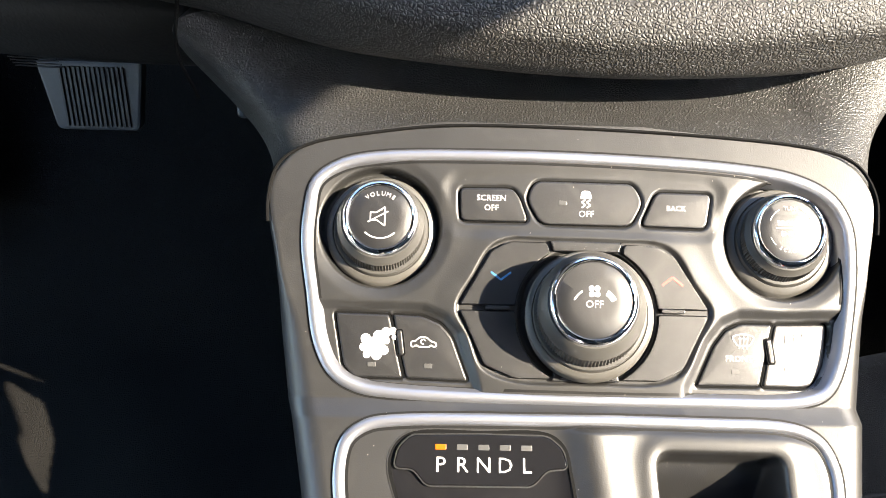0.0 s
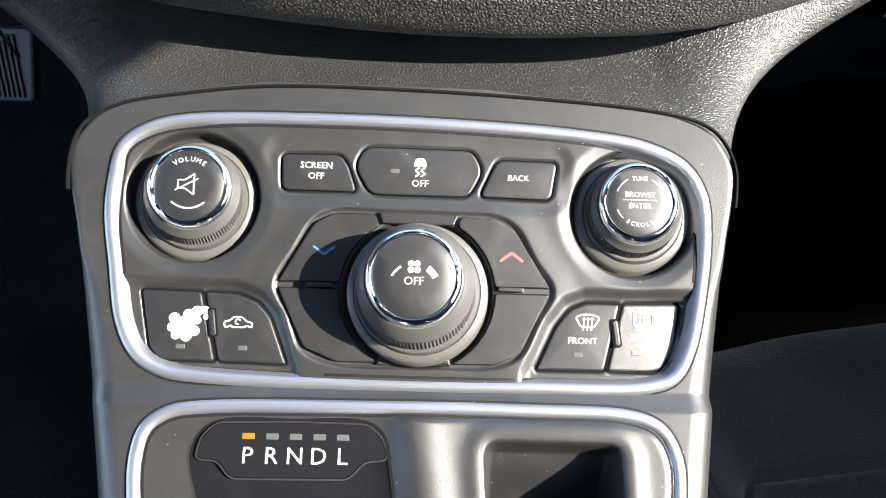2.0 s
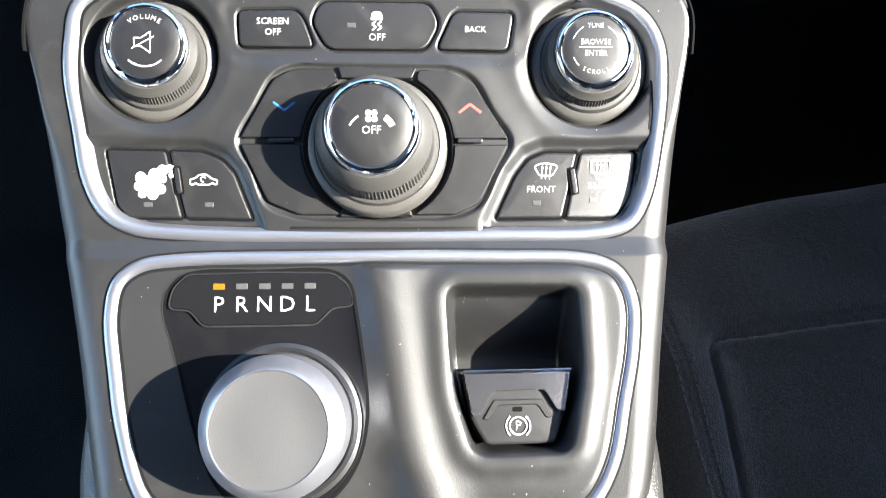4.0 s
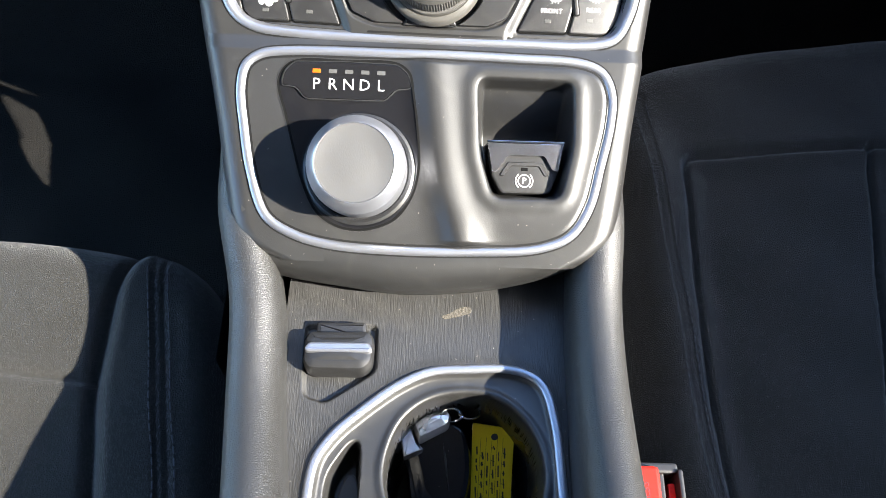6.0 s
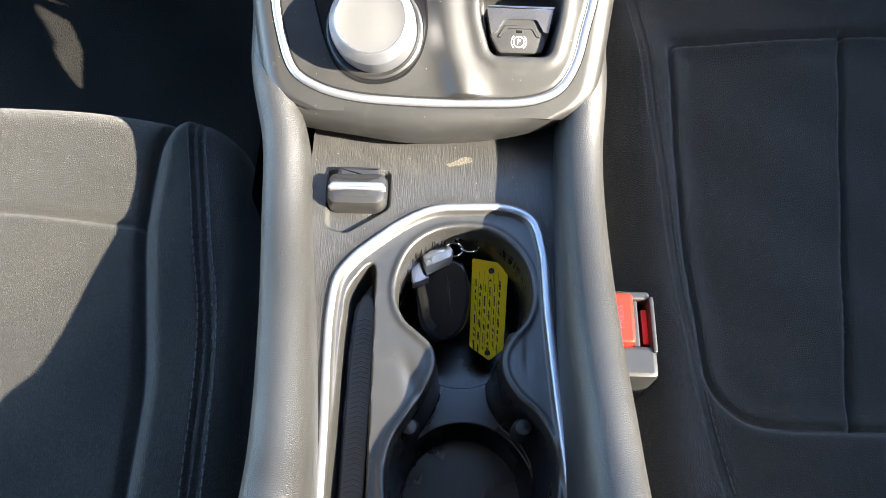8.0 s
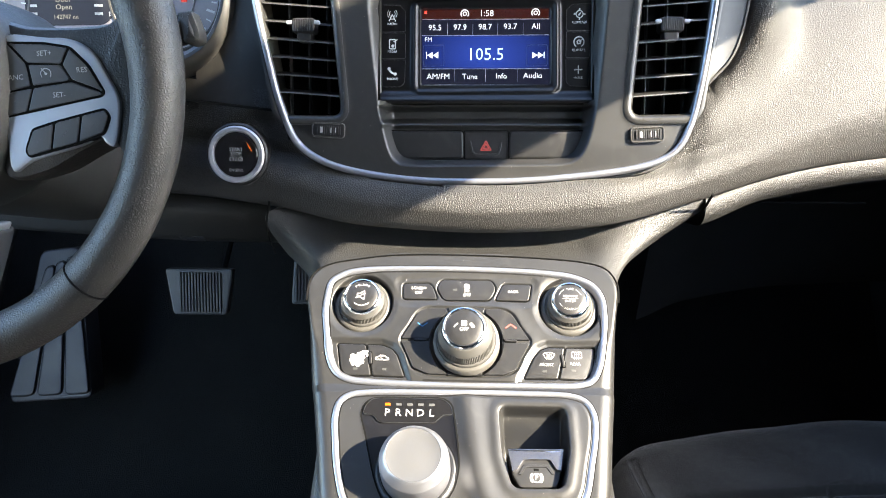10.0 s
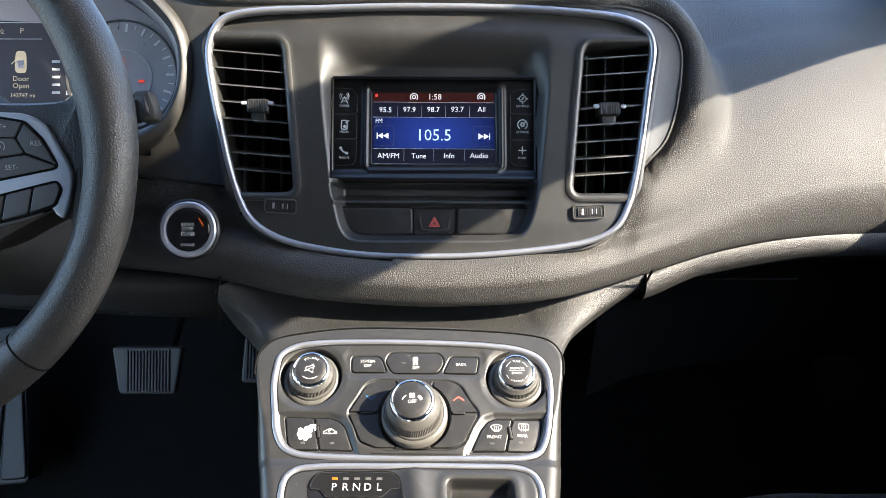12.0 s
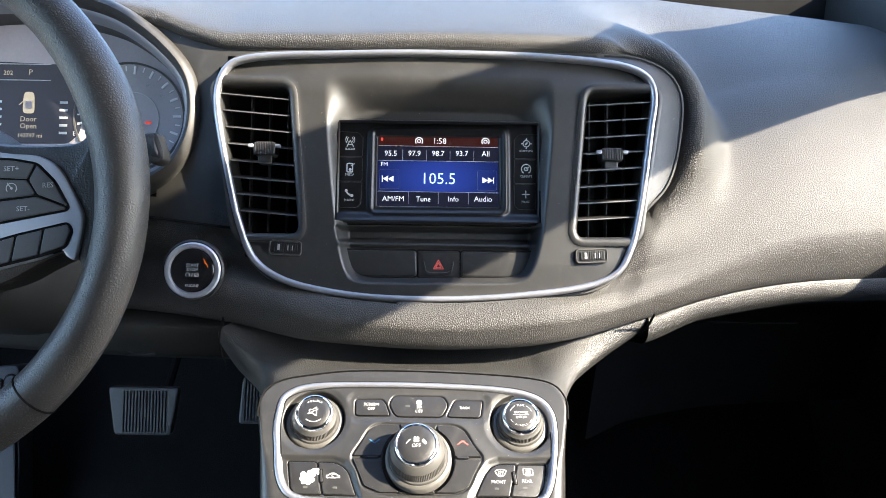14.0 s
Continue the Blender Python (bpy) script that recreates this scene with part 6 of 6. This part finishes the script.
def steering_wheel():
    ob = thing("steering_wheel", (-0.305, 0.15, 0.67), "black leather steering wheel with silver spokes and buttons", "steering wheel")
    cu, cv, hh = -388, -50, 188
    a = np.linspace(0, 2 * math.pi, 120, endpoint=False)
    rows = []
    for t in a:
        swell = 1.0 + 0.10 * math.exp(-((t - 0.35) / 0.3) ** 2)
        b = np.linspace(0, 2 * math.pi, 20, endpoint=False)
        rr, zz = 177 + 16.5 * np.cos(b) * swell, 17.5 * np.sin(b)
        rows.append(np.column_stack([cu + rr * math.cos(t), cv + rr * math.sin(t), hh + zz]))
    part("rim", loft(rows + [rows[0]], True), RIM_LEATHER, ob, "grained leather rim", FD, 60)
    for t in (-0.79, math.pi + 0.79):
        b = np.linspace(0, 2 * math.pi, 24)
        part("rim_seam", tube(np.column_stack([cu + (177 + 16.6 * np.cos(b)) * math.cos(t), cv + (177 + 16.6 * np.cos(b)) * math.sin(t), hh + 17.6 * np.sin(b)]), 0.7, 6), BLACK, ob, "", FD)
    hub = ring_of([(cu + 78, cv + 40), (cu + 50, cv + 62), (cu, cv + 70), (cu - 50, cv + 62), (cu - 78, cv + 40), (cu - 80, cv - 20), (cu - 62, cv - 62), (cu, cv - 86), (cu + 62, cv - 62), (cu + 80, cv - 20)], 6)
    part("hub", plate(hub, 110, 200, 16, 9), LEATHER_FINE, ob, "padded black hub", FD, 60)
    for s in (1, -1):
        m = Matrix(((s, 0, 0, cu - s * cu), (0, 1, 0, 0), (0, 0, 1, 0), (0, 0, 0, 1)))

        def pt(name, data, mat, par, lab=""):
            v, f = moved(data, m)
            return part(name, (v, f if s > 0 else [q[::-1] for q in f]), mat, par, lab, FD)

        root = ccw(loop([(-318, -9), (-297, -11), (-262, -11), (-244, -8), (-232, 6), (-222, 4), (-214, -30), (-210, -80), (-222, -116), (-234, -112), (-238, -97), (-246, -85), (-264, -92), (-291, -106), (-318, -108)], 5))
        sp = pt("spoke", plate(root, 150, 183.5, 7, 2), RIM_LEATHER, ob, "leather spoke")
        outer = ccw(loop([(-314, -19.7), (-284, -19), (-266, -20.5), (-254, -27.4), (-244, -42.6), (-236.4, -58.5), (-237, -71), (-241.5, -88), (-247, -85.8), (-250, -82), (-264.5, -88), (-297, -98), (-309, -104.5), (-312, -70)], 5))
        pt("spoke_frame", plate(outer, 176, 187.4, 1.6, 0.3), SATIN_GREY, sp, "satin silver spoke frame")
        keys = [[(-307, -22.8), (-284, -23.2), (-268.6, -25.6), (-273.3, -36.0), (-295.4, -35.2)], [(-267.6, -26), (-256.2, -36.9), (-246.5, -53), (-266.8, -45.7), (-272.6, -36.2)],
                [(-295, -36), (-273.8, -36), (-267.5, -45), (-269.3, -46.6), (-292.5, -49.7)], [(-316, -22.3), (-308, -23.2), (-296.3, -35.5), (-293.6, -49.8), (-304.5, -52.4), (-316, -54.6)],
                [(-292.2, -50.8), (-267, -46.9), (-247.3, -53.6), (-247.6, -55.4), (-296.4, -65.7)], [(-314, -55), (-304.5, -53), (-292.6, -50.9), (-297.2, -65.8), (-314, -70)]]
        for zone in ([(-316, -21.5), (-284, -21.8), (-267, -24.5), (-255, -36), (-245, -53.5), (-247, -56.5), (-296, -67), (-316, -71)],
                     [(-300.5, -91), (-295, -76.5), (-279, -71.5), (-246, -63), (-242, -69), (-246.5, -80.5), (-264, -87), (-297.6, -96)]):
            pt("button_bed", plate(rounded(zone, 3, 4), 182, 187.95, 0.3), BLACK, sp, "black bed between the buttons")
        for i, kp in enumerate(keys):
            b = pt("button", plate(outset(ccw(rounded(kp, 1.4, 3)), -0.35), 180, 188.6, 0.6, 0.15), WHEEL_KEY, sp)
            if s > 0:
                wd = ("SET+", "RES", "", "CANC", "SET-", "-")[i]
                pos = ((-283.5, -29.2), (-259.5, -39.6), (0, 0), (-304.5, -44.5), (-275, -55.4), (0, 0))[i]
                if len(wd) > 1:
                    text("lettering", wd, 3.4, pos[0], pos[1], 189.1, FD, GREYPRINT, b, turn=3)
                elif not wd:
                    part("icon", join(arcbar((-283, -42), 3.4, -40, 220, 0.6, 188.9, 189.2), bar(-283, -42, -286, -38.6, 0.6, 188.9, 189.2), disc((-283, -42), 0.9, 188.9, 189.2, 8, 0.05)), GREYPRINT, b, "cruise control icon", FD)
        for kp in ([(-299, -90.5), (-294, -77.7), (-280, -73.3), (-282.6, -90.5), (-297.3, -94.6)], [(-279.2, -73), (-262.1, -68.5), (-264.6, -85.7), (-282.0, -90.3)], [(-261.3, -68.2), (-246, -64.6), (-243.6, -69), (-247.4, -79.3), (-264.0, -85.5)]):
            pt("button", plate(outset(ccw(rounded(kp, 1.6, 3)), -0.4), 180, 188.8, 0.6, 0.15), WHEEL_KEY, sp)
    low = rounded([(cu - 52, cv - 90), (cu + 52, cv - 90), (cu + 44, cv - 104), (cu + 24, cv - 120), (cu - 24, cv - 120), (cu - 44, cv - 104)], 4)
    ls = part("lower_spoke", plate(low, 146, 172, 2.5, 1), SATIN_GREY, ob, "silver lower spoke", FD)
    stem = rounded([(cu - 50, cv - 94), (cu + 50, cv - 94), (cu + 26, cv - 168), (cu - 26, cv - 168)], 5)
    part("stem", plate(stem, 140, 166, 3, 1), WHEEL_KEY, ls, "dark grey stem of the lower spoke", FD)
    part("column_shroud", loft([at_h(c, z) for c, z in ((loop([(cu + 70, cv + 20), (cu, cv + 55), (cu - 70, cv + 20), (cu - 62, cv - 60), (cu, cv - 85), (cu + 62, cv - 60)], 6), 120),
                                                        (loop([(cu + 85, cv + 25), (cu, cv + 62), (cu - 85, cv + 25), (cu - 78, cv - 75), (cu, cv - 105), (cu + 78, cv - 75)], 6), -40))], True, True, False), FASCIA, ob, "black steering column shroud", FD)
    return ob


steering_wheel()


# ---- pedals ----
def pedals():
    fb = basis((-0.297, 0.590, 0.291), (1, 0, 0), (0, 0.33, 0.944))
    ob = thing("brake_pedal", (-0.297, 0.66, 0.29), "black ribbed brake pedal", "pedal", "pedals")
    o = rounded([(-47, 32), (47, 32), (37, -31), (-37, -31)], 6)
    pad = part("pad", plate(o, -12, 0, 2.5), PEDAL_RUBBER, ob, "", fb)
    part("rib", join(*[box(-27 + i * 4.2, -24.6 + i * 4.2, -27, 27, -0.5, 2.0, 0.6) for i in range(14)]), RUBBER, pad, "", fb)
    part("arm", tube(strand([(0, -10, -12), (0, 10, -90), (6, 120, -170)], 8), 6, 8), BLACK, ob, "", fb)
    fa = basis((-0.152, 0.59, 0.305), (1, 0, 0), (0, 0.45, 0.89))
    ob = thing("accelerator_pedal", (-0.152, 0.65, 0.29), "black ribbed accelerator pedal", "pedal", "pedals")
    pad = part("pad", plate(rounded([(-15, 34), (15, 36), (13, -27), (-18, -27)], 6), -12, 0, 2.5), PEDAL_RUBBER, ob, "", fa)
    part("rib", join(*[box(-12 + i * 4.2, -9.6 + i * 4.2, -22, 30, -0.5, 1.8, 0.6) for i in range(6)]), RUBBER, pad, "", fa)
    part("arm", tube(strand([(0, 20, -12), (0, 80, -50), (0, 160, -70)], 6), 8, 8), BLACK, ob, "", fa)
    ff = basis((-0.551, 0.62, 0.16), (1, 0.03, 0.05), (0, 0.36, 0.93))
    ob = thing("footrest", (-0.545, 0.70, 0.05), "grey footrest with three raised strips", "footrest")
    base = part("base", plate(rounded([(2, 160), (60, 164), (61, -60), (-65, -63)], 12), -40, 0, 3), FOOT_GREY, ob, "", ff)
    for i in range(3):
        u, top = -44 + i * 42, 16 + i * 16
        strip = rounded([(top - 6.5, 136 + 6 * i), (top + 7, 138 + 6 * i), (u + 18.4, -52), (u - 18.4, -53)], 8)
        part("groove", plate(outset(strip, 1.6), -2, 0.6, 0.2), BLACK, base, "", ff)
        part("strip", plate(strip, -1, 4, 2), FOOT_GREY, base, "", ff)
    return ob


pedals()


# ---- seats ----
def groove(d, w, dep):
    return -dep * np.exp(-(d / w) ** 2)


def poly_dist(pts, X, Y):
    """Distance to an open line."""
    d = np.full(X.shape, 1e9)
    for (x0, y0), (x1, y1) in zip(pts[:-1], pts[1:]):
        ex, ey = x1 - x0, y1 - y0
        t = np.clip(((X - x0) * ex + (Y - y0) * ey) / (ex * ex + ey * ey), 0, 1)
        d = np.minimum(d, np.hypot(X - x0 - t * ex, Y - y0 - t * ey))
    return d


def rolled(d, r, drop):
    """How far a cushion has rolled down at a distance d inside (-) or outside its edge."""
    t = np.clip((d + r) / r, 0, None)
    return np.where(t < 1, r * (1 - np.sqrt(np.clip(1 - np.minimum(t, 1) ** 2, 0, 1))), r + (t - 1) * drop)


def stitches(owner, line, height):
    """Rows of short thread stitches laid along a seam."""
    p = strand(line, 40)
    d = np.concatenate([[0], np.cumsum(np.hypot(*np.diff(p, axis=0).T))])
    out = []
    for a in np.arange(2.0, d[-1] - 5, 6.5):
        t = np.array((a, a + 2.1, a + 4.2))
        x, y = np.interp(t, d, p[:, 0]), np.interp(t, d, p[:, 1])
        out.append(tube(np.column_stack([x, y, height(x, y) + np.array((0.0, 0.7, 0.0))]), 0.55, 5))
    tagged(part("stitching", join(*out), THREAD, owner, "dark thread stitches along the seam", FW), kind="stuff")


def passenger_seat():
    ob = thing("passenger_seat", (0.46, -0.05, 0.06), "black cloth passenger seat with sewn seams", "seat", "front seats")
    edge = loop([(214, 296), (232, 318), (252, 330), (340, 355), (432, 371), (520, 378), (620, 368), (690, 330), (712, 200), (712, -330), (460, -345), (212, -330), (206, -100), (207, 150)], 6)
    ins = rounded([(263, 233), (412, 251), (600, 262), (648, 240), (648, -50), (610, -82), (310, -84), (285, -80), (262, -58), (256, 60)], 14)

    def hf(X, Y):
        z = 268 + 0.02 * (Y - 100)
        s = inside(ins, X, Y)
        z = z + 12 * np.exp(-((X - 236) / 20) ** 2) * smooth(290, 200, Y) - 7 * (1 - smooth(-22, 12, s)) - 6 * np.exp(-(s / 2.8) ** 2)
        z = z + groove(poly_dist([(412, 251), (386, 90), (359, -82)], X, Y), 2.4, 6) + groove(poly_dist([(232, 290), (240, 120), (246, 0), (262, -110), (285, -200)], X, Y), 1.8, 1.8) + groove(poly_dist([(236, 290), (244, 120), (250, 0), (266, -110), (289, -200)], X, Y), 1.8, 1.8)
        z = z + 2.0 * np.sin(X * 0.043 + Y * 0.02) * np.sin(Y * 0.037)
        return z - rolled(inside(edge, X, Y), 34, 420)

    part("cushion", field(190, 730, -355, 395, 1.6, hf, lambda X, Y: inside(edge, X, Y) < 16), FABRIC, ob, "", FW, 70)
    for d in (-2.5, 6.5):
        stitches(ob, [(232 + d, 280), (240 + d, 120), (246 + d, 0), (262 + d, -110), (285 + d, -200)], hf)
    fb = basis((0.46, -0.36, 0.30), (1, 0, 0), (0, -0.40, 0.92))
    back = loop([(-235, -60), (235, -60), (255, 150), (240, 420), (190, 540), (0, 570), (-190, 540), (-240, 420), (-255, 150)], 6)
    part("backrest", plate(back, -110, 20, 40, 10), FABRIC, ob, "", fb, 60)
    return ob


def driver_seat():
    ob = thing("driver_seat", (-0.30, -0.12, 0.06), "black cloth driver seat with a stitched side bolster", "seat", "front seats")
    edge = loop([(-640, 60), (-600, 120), (-480, 138), (-340, 141), (-243, 141), (-190, 140), (-139, 134), (-112, 128), (-86, 119), (-62, 98), (-48, 55), (-40, 15), (-33, -40), (-29, -120), (-28, -330), (-300, -350), (-640, -330)], 6)
    fold = [(-112, 150), (-128, 92), (-127, 38), (-119, -12), (-108, -90), (-104, -330)]

    def hf(X, Y):
        fx = table(Y, [(-330, -104), (-90, -108), (-12, -119), (38, -127), (92, -128), (150, -112)])
        right = smooth(-3, 16, X - fx)
        z = 282 + 0.03 * (Y - 40) + 15 * right * (1 - 0.5 * smooth(-60, -30, X)) + groove(X - fx, 4.5, 6)
        cx = table(Y, [(-330, -60), (-72, -66), (26, -82), (117, -100), (150, -104)])
        z = z + groove(X - cx + 2.8, 1.6, 2.4) + groove(X - cx - 2.8, 1.6, 2.4)
        z = z + groove(np.where(X < fx, Y - table(X, [(-640, 52), (-219, 45), (-126, 38)]), 99.0), 3.0, 3.5)
        z = z + 1.5 * np.sin(X * 0.05) * np.sin(Y * 0.04 + 1)
        return z - rolled(inside(edge, X, Y), 26, 340)

    part("cushion", field(-660, -10, -355, 160, 1.8, hf, lambda X, Y: inside(edge, X, Y) < 14), FABRIC, ob, "", FW, 70)
    for d in (-6.2, 6.2):
        stitches(ob, [(-100 + d, 112), (-82 + d, 26), (-66 + d, -72), (-60 + d, -330)], hf)
    fb = basis((-0.32, -0.40, 0.30), (1, 0, 0), (0, -0.40, 0.92))
    back = loop([(-235, -60), (235, -60), (255, 150), (240, 420), (190, 540), (0, 570), (-190, 540), (-240, 420), (-255, 150)], 6)
    part("backrest", plate(back, -110, 20, 40, 10), FABRIC, ob, "", fb, 60)
    return ob


passenger_seat()
driver_seat()


def seat_buckle():
    FB = FW @ Matrix.Translation((-4, 0, 0))
    ob = thing("seat_buckle", (0.205, -0.04, 0.26), "seat belt buckle with a red release button", "seat belt buckle")
    part("housing", join(box(187, 222, -66, -45, 235, 306, 4), box(187, 190.5, -50, -8, 250, 308, 1.5), box(208, 212.5, -50, -8, 250, 303, 1.5), box(219, 222, -50, -12, 250, 308, 1.5), box(189, 220, -14, -8, 250, 306, 2)), PLASTIC_DARK, ob, "", FB)
    b = part("release_button", box(190.6, 208, -45.5, -11, 270, 311, 3), RED_BUTTON, ob, "bright red button", FB)
    text("lettering", "PRESS", 4.6, 199, -28, 311.1, FB, INK, b, turn=90)
    part("slot", box(211, 219.5, -46, -13, 262, 286, 0.5), BLACK, ob, "", FB)
    part("slot_side", box(215.2, 219.4, -42, -18, 262, 299, 1), RED_BUTTON, ob, "", FB)
    part("stem", box(190, 220, -62, -16, 140, 242, 6), BLACK, ob, "black stem of the buckle", FB)
    part("strap", tube(strand([(204, -52, 240), (206, -60, 180), (210, -80, 110)], 6), 9, 10), PLASTIC_DARK, ob, "", FB)
    return ob


seat_buckle()


# ---- key and tag in the cup holder ----
def key_and_tag():
    fk = basis((0.082, 0.001, 0.300), (1, 0, 0), (0, 0.92, 0.30))
    ob = thing("key_fob", (0.080, 0.0, 0.268), "black key fob with a silver cap in the cup holder", "key fob")
    body = loop([(-23, 5), (-18, 13), (-4, 14), (12, 10), (17, 0), (18, -22), (12, -38), (-2, -44), (-14, -36), (-18, -18)], 6)
    part("body", plate(body, -12, 0, 4, 2), GLOSS, ob, "", fk)
    fc = FC @ pose(0, -5.5, 13)
    cap = rounded([(-20, 17.5), (-14, 22.5), (-1.5, 25), (3.4, 20.5), (2, 13.5), (-15, 4.6), (-18, 12)], 2.5)
    part("cap", plate(cap, -54, -37.5, 4.5, 1.5), SILVER, ob, "polished silver end cap", fc)
    part("key_slot", plate(rounded([(-26, 11), (-19, 15), (-15.5, 4), (-12, 1), (-23, -4)], 1.2, 3), -52, -43.5, 1), SATIN, ob, "silver key slot", fc)
    part("emblem", plate(np.array([(2, 0), (4, -8), (6, -26), (3, -10)]), 2.0, 2.5, 0.2), PLASTIC, ob, "", fk)

    def circle(c, r, tilt):
        a = np.linspace(0, 2 * math.pi, 28, endpoint=False)
        return np.column_stack([c[0] + r * np.cos(a), c[1] + r * np.sin(a) * 0.6, c[2] + r * np.sin(a) * tilt])

    part("ring", join(tube(circle((6, 16, 8), 6, 0.8), 0.8, 8, True), tube(circle((16, 18, 9), 6, -0.7), 0.8, 8, True)), CHROME, ob, "steel key ring", fk)
    ft = basis((0.1112, -0.0142, 0.2845), (1, 0, 0), (0, 0.8, 0.55))
    tg = thing("key_tag", (0.1115, -0.01, 0.272), "yellow plastic key tag with handwriting", "key tag")
    o = rounded([(-10.5, 32.4), (12.2, 29.4), (13.7, 21.7), (13.3, -29.3), (4.1, -37.5), (-9.8, -28)], 1.5)
    t = part("tag", plate(o, -0.8, 0.4, 0.2), YELLOW, tg, "", ft)
    for c in ((2.5, 24.5), (2.6, -32)):
        part("hole", disc(c, 2.0, 0.3, 0.6, 14, 0.1), INK, tg, "", ft)
    rng = random.Random(3)
    marks = []
    for i in range(6):
        u = -7.5 + i * 3.2
        v = 20 - rng.random() * 6
        while v > -30 + abs(i - 2.5) * 1.5:
            w = 2 + rng.random() * 5
            marks.append(bar(u, v, u + rng.random() * 0.8, v - w, 0.5 + 0.5 * rng.random(), 0.38, 0.55))
            if i % 2:
                marks.append(bar(u - 0.9, v - w * 0.5, u + 0.9, v - w * 0.6, 0.45, 0.38, 0.55))
            v -= w + 1.2 + rng.random() * 2
    marks += [bar(-8.5 + i * 3.2, 24, -9.5 + i * 3.2, -30, 0.18, 0.36, 0.5) for i in range(1, 6)]
    part("writing", join(*marks), INK, tg, "black strokes that cannot be read", ft)
    return ob


key_and_tag()
